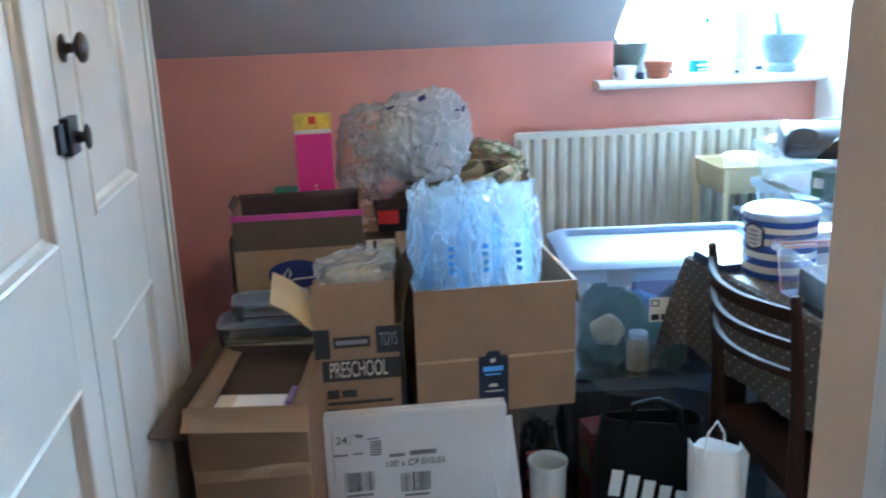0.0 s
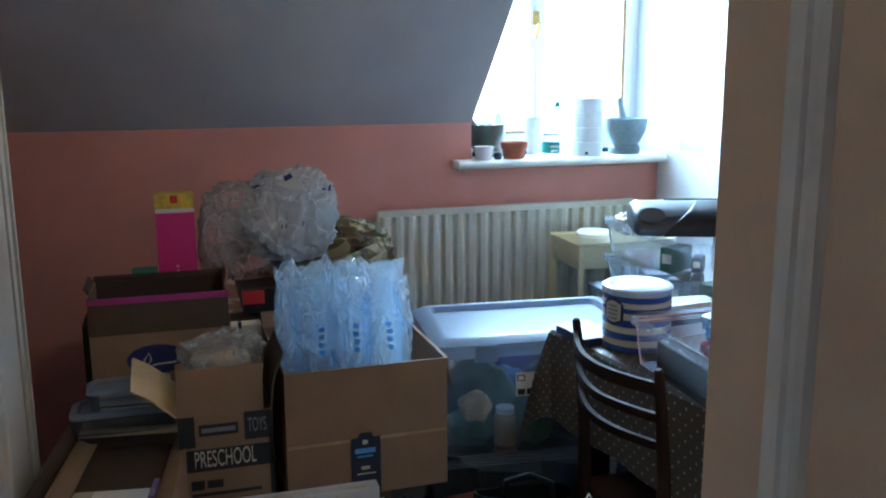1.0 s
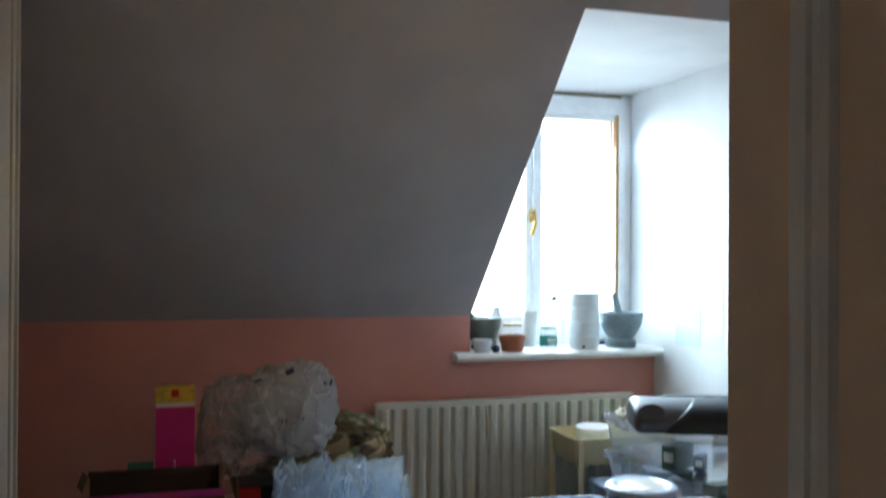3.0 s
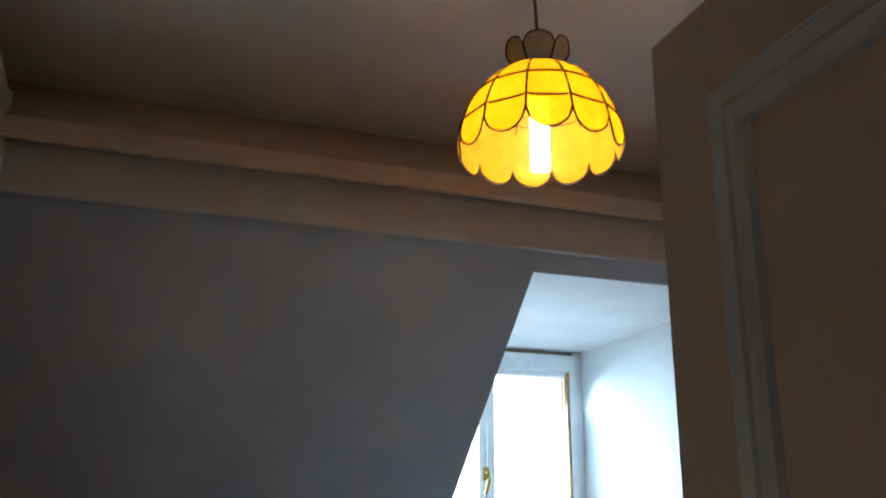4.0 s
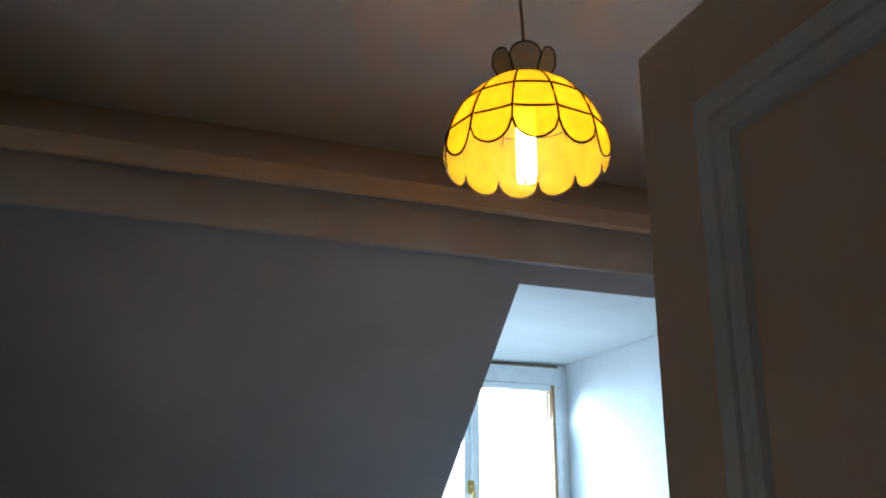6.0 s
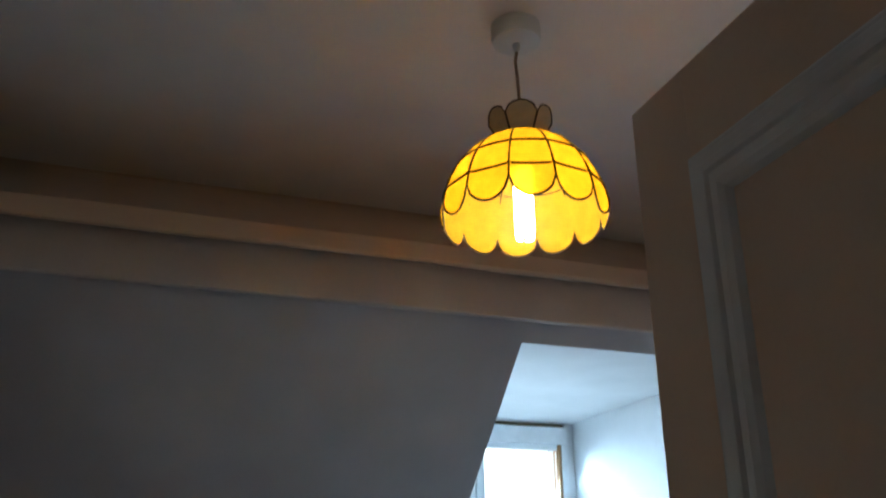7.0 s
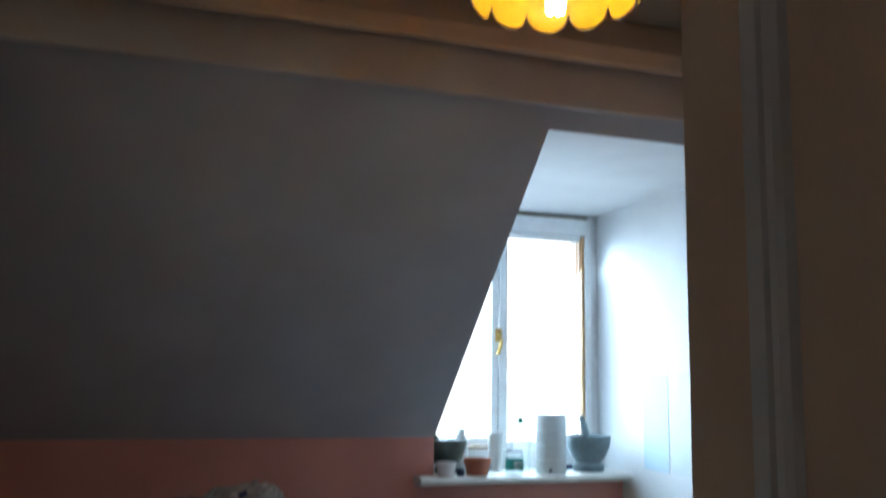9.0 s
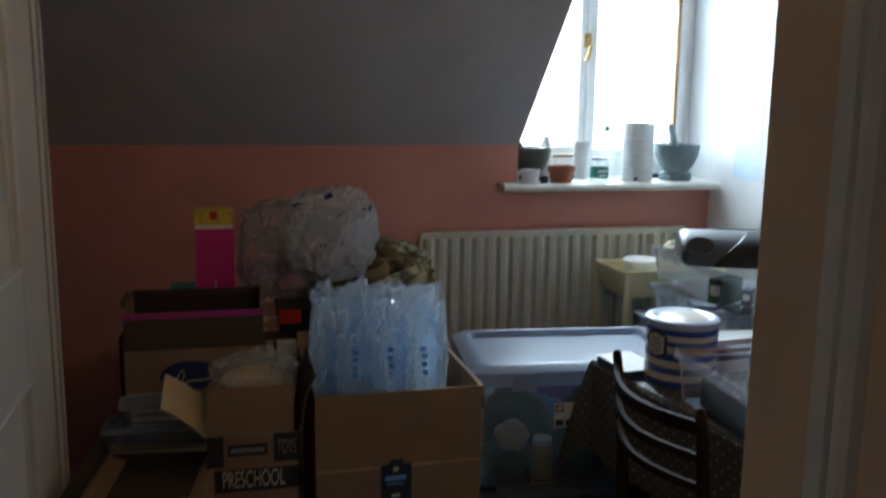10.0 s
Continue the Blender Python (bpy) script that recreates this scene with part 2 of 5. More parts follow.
LID_ENAMEL = mat("pale_lid_enamel", (0.42, 0.52, 0.68), 0.28, var=0.04, bump=0.02)
TROLLEY = mat("yellow_cream_enamel", (0.70, 0.60, 0.36), 0.4, var=0.05, bump=0.03)
LEAD = mat("dark_lead_line", (0.035, 0.014, 0.008), 0.5, metal=0.3, var=0.1, bump=0.0)
CORD = mat("flex_cable", (0.24, 0.17, 0.12), 0.5, var=0.05, bump=0.02)
ROSE = mat("ceiling_rose_plastic", (0.66, 0.64, 0.60), 0.4, var=0.03, bump=0.02)
GREEN = mat("green_pack", (0.028, 0.095, 0.035), 0.5, var=0.15, scale=40, bump=0.05)
AMBER = mat("amber_pack", (0.50, 0.32, 0.11), 0.5, var=0.15, scale=40, bump=0.05)
VIOLET = mat("violet_pack", (0.28, 0.19, 0.42), 0.5, var=0.1, scale=40, bump=0.05)
BLUE_STUFF = mat("blue_plastic", (0.04, 0.16, 0.36), 0.4, var=0.1, bump=0.05)
TURQ = mat("turquoise_cloth", (0.08, 0.34, 0.42), 0.8, var=0.12, bump=0.2)
CREAM_CLOTH = mat("cream_cloth", (0.60, 0.52, 0.40), 0.85, var=0.12, bump=0.3)
BUCKET = mat("white_plastic", (0.62, 0.64, 0.64), 0.35, var=0.05, bump=0.03)
GLASS = clear("window_glass", (0.97, 0.98, 0.98), (0.8, 0.8, 0.8), 0.01, 0.02)
BIN_PLASTIC = clear("clear_storage_plastic", (0.93, 0.95, 0.98), (0.84, 0.88, 0.95), 0.22, 0.2, passed=0.7)
LID_PLASTIC = clear("milky_lid_plastic", (0.88, 0.93, 0.97), (0.46, 0.54, 0.67), 0.74, 0.3, 0.7)
BOTTLE_CLEAR = clear("clear_bottle_plastic", (0.97, 0.99, 0.99), (0.88, 0.94, 0.94), 0.06, 0.25, 0.3)
TUB_PLASTIC = clear("clear_tub_plastic", (0.93, 0.95, 0.97), (0.80, 0.88, 0.96), 0.13, 0.14)
RIM_PLASTIC = clear("clear_rim_plastic", (0.90, 0.93, 0.97), (0.78, 0.86, 0.95), 0.16, 0.12)
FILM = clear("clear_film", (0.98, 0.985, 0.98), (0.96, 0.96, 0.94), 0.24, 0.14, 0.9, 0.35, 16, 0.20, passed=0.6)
# milkier copy for the right-hand bag, its window light put into the haze
LIT_FILM = clear("window_lit_film", (0.97, 0.98, 0.99), (0.96, 0.98, 1.0), 0.52, 0.12, 1.2, 0.45, 18, 0.24, passed=0.6)
AIR_PRINT = clear("pale_blue_film_print", (0.74, 0.87, 1.0), (0.30, 0.55, 0.95), 0.10, 0.12, 1.0)
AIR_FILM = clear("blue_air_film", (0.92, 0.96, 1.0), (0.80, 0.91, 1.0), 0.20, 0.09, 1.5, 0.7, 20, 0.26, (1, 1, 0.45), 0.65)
CAPIZ = shell("yellow_capiz_shell", (0.98, 0.70, 0.045), 0.74)
CAPIZ_GREY = shell("grey_capiz_shell", (0.74, 0.66, 0.52), 0.35)
BULB = glow("lit_bulb", (1.0, 0.78, 0.46), BULB_POWER)
SKY_GLOW = distance_glow()


def spotted_cloth():
    """Brown tablecloth with small pale dots in staggered rows."""
    m = mat("dotted_oilcloth", (0.085, 0.070, 0.058), 0.55, var=0.06, bump=0.08)
    nt = m.node_tree
    b = nt.nodes["Principled BSDF"]
    co, sep = nt.nodes.new("ShaderNodeUVMap"), nt.nodes.new("ShaderNodeVectorMath")
    sep.operation = "SCALE"
    sep.inputs["Scale"].default_value = 1 / 0.036
    nt.links.new(co.outputs[0], sep.inputs[0])
    best = None
    for off in ((0.0, 0.0, 0.0), (0.5, 0.5, 0.0)):
        add, fr, cen, ln = (nt.nodes.new("ShaderNodeVectorMath") for _ in range(4))
        add.operation, fr.operation, cen.operation, ln.operation = "ADD", "FRACTION", "SUBTRACT", "LENGTH"
        add.inputs[1].default_value, cen.inputs[1].default_value = off, (0.5, 0.5, 0.0)
        for a, c in ((sep, add), (add, fr), (fr, cen), (cen, ln)):
            nt.links.new(a.outputs[0], c.inputs[0])
        cmp = nt.nodes.new("ShaderNodeMath")
        cmp.operation = "LESS_THAN"
        cmp.inputs[1].default_value = 0.085
        nt.links.new(ln.outputs["Value"], cmp.inputs[0])
        if best is None:
            best = cmp
        else:
            mx = nt.nodes.new("ShaderNodeMath")
            mx.operation = "MAXIMUM"
            nt.links.new(best.outputs[0], mx.inputs[0])
            nt.links.new(cmp.outputs[0], mx.inputs[1])
            best = mx
    mix = nt.nodes.new("ShaderNodeMix")
    mix.data_type = "RGBA"
    nt.links.new(best.outputs[0], mix.inputs[0])
    nt.links.new(b.inputs["Base Color"].links[0].from_socket, mix.inputs[6])
    mix.inputs[7].default_value = (0.40, 0.38, 0.34, 1)
    nt.links.new(mix.outputs[2], b.inputs["Base Color"])
    return m


DOTS = spotted_cloth()


def camouflage():
    """Printed cloth in patches of olive, brown and tan."""
    m = mat("camouflage_cloth", (0.15, 0.135, 0.065), 0.9, var=0.1, bump=0.4, bscale=320)
    nt = m.node_tree
    b = nt.nodes["Principled BSDF"]
    co, ns, ramp = nt.nodes.new("ShaderNodeTexCoord"), nt.nodes.new("ShaderNodeTexNoise"), nt.nodes.new("ShaderNodeValToRGB")
    ns.inputs["Scale"].default_value, ns.inputs["Detail"].default_value, ns.inputs["Distortion"].default_value = 13, 2.5, 0.8
    ramp.color_ramp.interpolation = "CONSTANT"
    stops = ((0.0, (0.035, 0.028, 0.016)), (0.42, (0.12, 0.075, 0.035)), (0.50, (0.085, 0.10, 0.04)), (0.57, (0.30, 0.25, 0.15)))
    for k, (at, col) in enumerate(stops):
        e = ramp.color_ramp.elements[k] if k < 2 else ramp.color_ramp.elements.new(at)
        e.position, e.color = at, (*col, 1)
    nt.links.new(co.outputs["Object"], ns.inputs["Vector"])
    nt.links.new(ns.outputs["Fac"], ramp.inputs[0])
    nt.links.new(ramp.outputs[0], b.inputs["Base Color"])
    return m


CAMO = camouflage()

# ---- mesh helpers ----


def bevelled(bm, width=0.003, seg=2):
    edges = [e for e in bm.edges if len(e.link_faces) == 2 and e.calc_face_angle(0) > 0.6]
    bmesh.ops.bevel(bm, geom=edges, offset=width, segments=seg, affect="EDGES", profile=0.5)
    return bm


def block(bm, x0, x1, y0, y1, z0, z1, m=None):
    vs = [bm.verts.new(p) for p in ((x0, y0, z0), (x1, y0, z0), (x1, y1, z0), (x0, y1, z0), (x0, y0, z1), (x1, y0, z1), (x1, y1, z1), (x0, y1, z1))]
    for f in ((3, 2, 1, 0), (4, 5, 6, 7), (0, 1, 5, 4), (1, 2, 6, 5), (2, 3, 7, 6), (3, 0, 4, 7)):
        bm.faces.new([vs[i] for i in f])
    if m is not None:
        bmesh.ops.transform(bm, matrix=m, verts=vs)
    return bm


def cube(x0, x1, y0, y1, z0, z1, bevel=0.0, seg=2):
    bm = block(bmesh.new(), x0, x1, y0, y1, z0, z1)
    return bevelled(bm, bevel, seg) if bevel else bm


def extruded(pts, axis, a, b):
    """A closed outline in the plane across an axis, drawn out from a to b along it."""
    bm = bmesh.new()
    put = {"x": lambda v, p: (v, p[0], p[1]), "y": lambda v, p: (p[0], v, p[1]), "z": lambda v, p: (p[0], p[1], v)}[axis]
    ends = [[bm.verts.new(put(v, p)) for p in pts] for v in (a, b)]
    bm.faces.new(ends[0])
    bm.faces.new(ends[1])
    for i in range(len(pts)):
        j = (i + 1) % len(pts)
        bm.faces.new((ends[0][i], ends[0][j], ends[1][j], ends[1][i]))
    bmesh.ops.recalc_face_normals(bm, faces=bm.faces)
    return bm


def lathe(profile, seg=32, bm=None, at=(0, 0, 0)):
    """A turned shape from (radius, height) pairs; closed where the radius is 0."""
    bm = bm or bmesh.new()
    rings = []
    for r, z in profile:
        if r <= 0:
            rings.append([bm.verts.new((at[0], at[1], at[2] + z))])
        else:
            rings.append([bm.verts.new((at[0] + r * math.cos(2 * math.pi * i / seg), at[1] + r * math.sin(2 * math.pi * i / seg), at[2] + z)) for i in range(seg)])
    for lo, hi in zip(rings, rings[1:]):
        for i in range(seg):
            j = (i + 1) % seg
            if len(lo) == 1 and len(hi) > 1:
                bm.faces.new((lo[0], hi[j], hi[i]))
            elif len(hi) == 1 and len(lo) > 1:
                bm.faces.new((lo[i], lo[j], hi[0]))
            elif len(lo) > 1:
                bm.faces.new((lo[i], lo[j], hi[j], hi[i]))
    bmesh.ops.recalc_face_normals(bm, faces=bm.faces)
    return bm


def tube(path, r, seg=8, bm=None, closed=False):
    """A round bar along a line of points."""
    bm = bm or bmesh.new()
    pts = [Vector(p) for p in path]
    rings, n = [], len(pts)
    for i, p in enumerate(pts):
        a, b = pts[(i - 1) % n] if closed or i else p, pts[(i + 1) % n] if closed or i < n - 1 else p
        d = (b - a).normalized()
        u = d.cross(Vector((0, 0, 1)) if abs(d.z) < 0.9 else Vector((0, 1, 0))).normalized()
        v = d.cross(u)
        rad = r[i] if isinstance(r, (list, tuple)) else r
        rings.append([bm.verts.new(p + rad * (math.cos(2 * math.pi * k / seg) * u + math.sin(2 * math.pi * k / seg) * v)) for k in range(seg)])
    pairs = list(zip(rings, rings[1:])) + ([(rings[-1], rings[0])] if closed else [])
    for lo, hi in pairs:
        for k in range(seg):
            bm.faces.new((lo[k], lo[(k + 1) % seg], hi[(k + 1) % seg], hi[k]))
    if not closed:
        bm.faces.new(rings[0][::-1])
        bm.faces.new(rings[-1])
    bmesh.ops.recalc_face_normals(bm, faces=bm.faces)
    return bm


def surface(fn, nu, nv, thick=0.0, uv=None):
    """A sheet from fn(u, v), u and v from 0 to 1, given a thickness."""
    bm = bmesh.new()
    grid = [[bm.verts.new(fn(i / nu, j / nv)) for j in range(nv + 1)] for i in range(nu + 1)]
    layer = bm.loops.layers.uv.new("UVMap") if uv else None
    for i in range(nu):
        for j in range(nv):
            f = bm.faces.new((grid[i][j], grid[i + 1][j], grid[i + 1][j + 1], grid[i][j + 1]))
            if uv:
                for l, (a, b) in zip(f.loops, ((i, j), (i + 1, j), (i + 1, j + 1), (i, j + 1))):
                    l[layer].uv = uv(a / nu, b / nv)
    if thick:
        bm.normal_update()
        bmesh.ops.solidify(bm, geom=bm.faces[:], thickness=thick)
    return bm


def mesh_object(name, bm, material, smooth=False):
    bm.normal_update()
    me = bpy.data.meshes.new(name)
    bm.to_mesh(me)
    bm.free()
    me.materials.append(material)
    if smooth:
        me.shade_smooth()
        me.set_sharp_from_angle(angle=radians(40))
    return new(name, me)


def part(name, bm, material, parent, label="", smooth=False):
    ob = mesh_object(name, bm, material, smooth)
    ob.parent = parent
    return tagged(ob, label)


def thing(name, x, y, z, label, category, rz=0.0, group=""):
    ob = new(name)
    ob.empty_display_size = 0.05
    ob.matrix_basis = pose(x, y, z, 0, 0, rz)
    return tagged(ob, label, category, group)


def setting(name, bm, material, label, category="structure", smooth=False):
    return tagged(mesh_object(name, bm, material, smooth), label, category, kind="structure")


def lettering(words, size, material, parent, m, depth=0.0004, name="lettering"):
    """Printed words, lying in the plane of the pose m."""
    cu = bpy.data.curves.new("text", "FONT")
    cu.body, cu.size, cu.extrude = words, size, depth
    cu.align_x, cu.align_y = "CENTER", "CENTER"
    tmp = bpy.data.objects.new("text", cu)
    scene.collection.objects.link(tmp)
    me = bpy.data.meshes.new_from_object(tmp.evaluated_get(bpy.context.evaluated_depsgraph_get()))
    bpy.data.objects.remove(tmp)
    me.transform(m)
    me.materials.clear()
    me.materials.append(material)
    ob = new(name, me)
    ob.parent = parent
    return ob


def bars(rects, y, depth=0.0006):
    """Flat printed bars on a face that looks to -y: (x0, x1, z0, z1)."""
    bm = bmesh.new()
    for x0, x1, z0, z1 in rects:
        block(bm, x0, x1, y - depth, y, z0, z1)
    return bm


def prints(rects, y, material, parent):
    """Each bar of print a part of its own."""
    for r in rects:
        part("print_bar", bars([r], y), material, parent)


def barcode(x0, x1, z0, z1, y, seed):
    rnd, x, out = random.Random(seed), x0, []
    while x < x1:
        w = rnd.choice((0.0012, 0.002, 0.0032))
        out.append((x, min(x + w, x1), z0, z1))
        x += w + rnd.choice((0.0012, 0.0018, 0.0028))
    return bars(out, y)

# ---- structure ----
WALL_Y, PINK_TOP, CHEEK_X, RIGHT_X = 3.05, 1.237, 0.931, 1.682
CEIL_Z, DORMER_Z, WINDOW_Y = 2.51, 2.1085, 3.22
SLOPE_Y = 2.118

setting("floor", cube(-1.0, RIGHT_X, 0.0, WALL_Y, -0.1, 0.0), CARPET, "dark brown carpet, mostly hidden under boxes", "floor")
setting("floor_landing", cube(-1.0, RIGHT_X, -1.5, 0.0, -0.1, 0.0), LAMINATE, "unseen landing floor, lightened to bounce light at the door", "floor")
setting("wall_back", cube(-1.0, CHEEK_X, WALL_Y, WALL_Y + 0.12, 0.0, PINK_TOP), PINK, "low pink painted wall under the sloping ceiling", "wall")
setting("wall_under_window", cube(CHEEK_X, RIGHT_X, WALL_Y, WALL_Y + 0.3, 0.0, 1.078), PINK, "pink painted wall below the window sill", "wall")
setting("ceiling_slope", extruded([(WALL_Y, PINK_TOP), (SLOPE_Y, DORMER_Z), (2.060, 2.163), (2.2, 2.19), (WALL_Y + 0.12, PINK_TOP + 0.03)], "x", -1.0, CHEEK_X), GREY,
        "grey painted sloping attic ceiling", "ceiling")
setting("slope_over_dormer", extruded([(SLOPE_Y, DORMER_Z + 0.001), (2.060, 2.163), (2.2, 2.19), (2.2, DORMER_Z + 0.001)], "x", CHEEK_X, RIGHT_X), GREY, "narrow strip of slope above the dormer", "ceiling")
setting("wall_right", cube(RIGHT_X, RIGHT_X + 0.12, 1.95, WINDOW_Y + 0.25, 0.0, CEIL_Z), WHITE_WALL, "white painted side wall, bright beside the window", "wall")
# unseen wall; its pink is added to cut and warm the bounced light
setting("wall_right_near", cube(RIGHT_X, RIGHT_X + 0.12, -1.5, 1.95, 0.0, CEIL_Z), PINK, "unseen side wall behind the open door, pink to dim and warm the bounce", "wall")
setting("wall_left", cube(-1.12, -1.0, -1.5, WALL_Y + 0.1, 0.0, CEIL_Z), PINK, "pink side wall behind the cupboard", "wall")
setting("wall_landing", cube(-1.0, RIGHT_X, -1.62, -1.5, 0.0, CEIL_Z), LANDING, "unseen landing wall, lightened to bounce light at the door", "wall")
setting("wall_doorway_left", cube(-1.0, -0.43, -0.14, -0.04, 0.0, CEIL_Z), LANDING, "plain wall beside the doorway", "wall")
setting("wall_doorway_right", cube(0.46, RIGHT_X, -0.14, -0.04, 0.0, CEIL_Z), LANDING, "plain wall beside the doorway", "wall")
setting("wall_doorway_head", cube(-0.43, 0.46, -0.14, -0.04, 2.02, CEIL_Z), LANDING, "plain wall above the doorway", "wall")
setting("ceiling", cube(-1.12, RIGHT_X + 0.12, -1.62, 2.40, CEIL_Z, CEIL_Z + 0.1), CEILING, "off-white flat ceiling", "ceiling")


def uneven(outline, seed, amount=0.003, nx=60):
    """A long moulding along x whose edges waver a little, as hand-plastered ones do."""
    bm, rings = bmesh.new(), []
    for i in range(nx + 1):
        x = -1.0 + (RIGHT_X + 1.0) * i / nx
        rings.append([bm.verts.new((x, y + amount * noise.noise((x * 3, k * 3.1, seed)), z + amount * noise.noise((x * 3, k * 5.3, seed + 9)))) for k, (y, z) in enumerate(outline)])
    n = len(outline)
    for a, b in zip(rings, rings[1:]):
        for k in range(n):
            bm.faces.new((a[k], a[(k + 1) % n], b[(k + 1) % n], b[k]))
    bm.faces.new(rings[0])
    bm.faces.new(rings[-1])
    bmesh.ops.recalc_face_normals(bm, faces=bm.faces)
    return bm


# boxed purlin in two steps, each overhanging the one below, grooved to darken undersides
setting("beam_lower", uneven([(2.120, 2.176), (2.032, 2.176), (2.032, 2.142), (2.020, 2.142), (2.016, 2.146), (2.018, 2.300), (2.16, 2.300), (2.16, 2.176)], 3), BEAM_TONE, "boxed-in ceiling beam above the slope", "beam")
setting("beam_upper", uneven([(2.060, 2.292), (1.944, 2.292), (1.942, 2.238), (1.930, 2.238), (1.926, 2.244), (1.938, 2.290), (2.255, 2.513), (2.34, 2.513), (2.34, 2.292)], 5), CASING_TONE, "sloped upper casing between beam and ceiling", "beam")

setting("dormer_ceiling", cube(CHEEK_X - 0.1, RIGHT_X, SLOPE_Y + 0.003, WINDOW_Y + 0.3, DORMER_Z, DORMER_Z + 0.0008 + 0.05), WHITE_WALL, "white dormer ceiling", "ceiling")
setting("dormer_cheek", extruded([(WALL_Y + 0.005, PINK_TOP), (SLOPE_Y + 0.008, DORMER_Z - 0.002), (WINDOW_Y + 0.25, DORMER_Z - 0.002), (WINDOW_Y + 0.25, 1.06), (WALL_Y + 0.005, 1.06)], "x", CHEEK_X - 0.09, CHEEK_X - 0.002),
        WHITE_WALL, "white triangular dormer side wall", "wall")


def sill_outline():
    pts = [(WINDOW_Y + 0.02, 1.079), (WINDOW_Y + 0.02, 1.106), (2.972, 1.106)]
    pts += [(2.972 - 0.0135 * math.sin(a), 1.0925 + 0.0135 * math.cos(a)) for a in [math.pi * k / 6 for k in range(1, 6)]]
    return pts + [(2.972, 1.079)]


sill = extruded([(y, z) for y, z in sill_outline()], "x", CHEEK_X, 1.672)
horn = [(2.972 - 0.0135 * math.sin(math.pi * k / 6), 1.0925 + 0.0135 * math.cos(math.pi * k / 6)) for k in range(7)]
for pts in ([(WALL_Y - 0.002, 1.079), (WALL_Y - 0.002, 1.106)] + horn,):
    extra = extruded(pts, "x", 0.857, CHEEK_X)
    me_tmp = bpy.data.meshes.new("tmp")
    extra.to_mesh(me_tmp)
    extra.free()
    sill.from_mesh(me_tmp)
    bpy.data.meshes.remove(me_tmp)
setting("window_sill", sill, SILL_PAINT, "glossy white rounded window sill", "window sill", True)

setting("backdrop", cube(-14, 16, 9.0, 9.1, -5, 13), SKY_GLOW, "bright white overcast sky outside the window", "sky")

# bluish and greenish wall shadows, painted on as thin coloured sheets
for a, b, top, col, words in ((2.732, 2.894, 1.466, (0.60, 0.74, 0.82), "pale blue shadow painted on the white wall"), (2.595, 2.716, 1.472, (0.74, 0.80, 0.80), "faint greenish shadow painted on the white wall")):
    patch = surface(lambda u, v, a=a, b=b, top=top: (RIGHT_X - 0.0006, a + (b - a) * u + 0.002 * noise.noise((v * 6, a, 0)), 1.13 + (top - 1.13) * v + 0.006 * v * noise.noise((u * 4, b, 3))), 8, 12, 0.0006)
    setting("paint_patch", patch, mat("shadow_tint", col, 0.6, var=0.04, scale=9, bump=0.1), words, "paint patch")

# ---- window ----
window = tagged(new("window_1"), "weathered white casement window with a brass catch", "window", kind="structure")
window.matrix_basis = pose(0, WINDOW_Y, 0)


def rail(name, x0, x1, z0, z1, y0=0.0, y1=0.055, m=FRAME_PAINT, parent=None, label=""):
    return part(name, cube(x0, x1, y0, y1, z0, z1, 0.003), m, parent or window, label)


rail("frame_head", CHEEK_X, 1.64, 2.022, 2.088, -0.012, 0.08)
rail("head_gap", CHEEK_X, 1.64, 2.0885, 2.106, 0.022, 0.06, ROT, label="dark cracked gap above the frame")
rail("frame_jamb", 1.617, 1.642, 1.106, 2.022, -0.006, 0.08)
rail("frame_jamb", CHEEK_X, CHEEK_X + 0.02, 1.106, 2.022, -0.006, 0.08)
rail("frame_bottom", CHEEK_X + 0.02, 1.617, 1.106, 1.180, -0.012, 0.08)
rail("worn_edge", CHEEK_X + 0.03, 1.24, 1.1805, 1.192, -0.008, 0.0, ROT, label="flaking brown rotten edge")
rail("reveal_strip", 1.642, RIGHT_X - 0.002, 1.106, DORMER_Z - 0.002, 0.012, 0.06, WHITE_WALL, label="narrow painted strip beside the frame")
left_sash = rail("sash_stile", 1.218, 1.243, 1.193, 2.02, 0.004, 0.05)
rail("sash_stile", CHEEK_X + 0.022, CHEEK_X + 0.04, 1.193, 2.02, 0.004, 0.05)
rail("sash_stile", 1.247, 1.279, 1.181, 2.02, -0.004, 0.05)
rail("sash_stile", 1.6055, 1.6165, 1.181, 2.02, 0.0, 0.05, BARE_WOOD, label="bare pine stile with worn paint")
rail("sash_rail", CHEEK_X + 0.04, 1.218, 1.193, 1.222, 0.006, 0.048)
rail("sash_rail", 1.279, 1.602, 1.181, 1.210, 0.006, 0.048)
rail("sash_rail", CHEEK_X + 0.04, 1.218, 2.000, 2.021, 0.006, 0.048)
rail("sash_rail", 1.279, 1.602, 2.000, 2.021, 0.006, 0.048)
for x0, x1 in ((CHEEK_X + 0.038, 1.220), (1.277, 1.604)):
    pane = part("pane", cube(x0, x1, 0.024, 0.028, 1.20, 2.005), GLASS, window)
    pane.visible_shadow = False
catch = part("catch_plate", cube(1.228, 1.252, -0.012, -0.004, 1.585, 1.635, 0.002), BRASS, window, "brass catch plate")
part("catch_handle", tube([(1.24, -0.012, 1.615), (1.241, -0.03, 1.612), (1.243, -0.034, 1.59), (1.235, -0.036, 1.56), (1.226, -0.034, 1.535)], [0.006, 0.007, 0.006, 0.007, 0.008], 10), BRASS, catch, "curved brass handle", True)

# ---- built-in cupboard on the left ----
cupboard = thing("cupboard", -0.415, 1.3, 0.0, "cream painted built-in cupboard with panelled double doors", "cupboard")
FX = 0.0


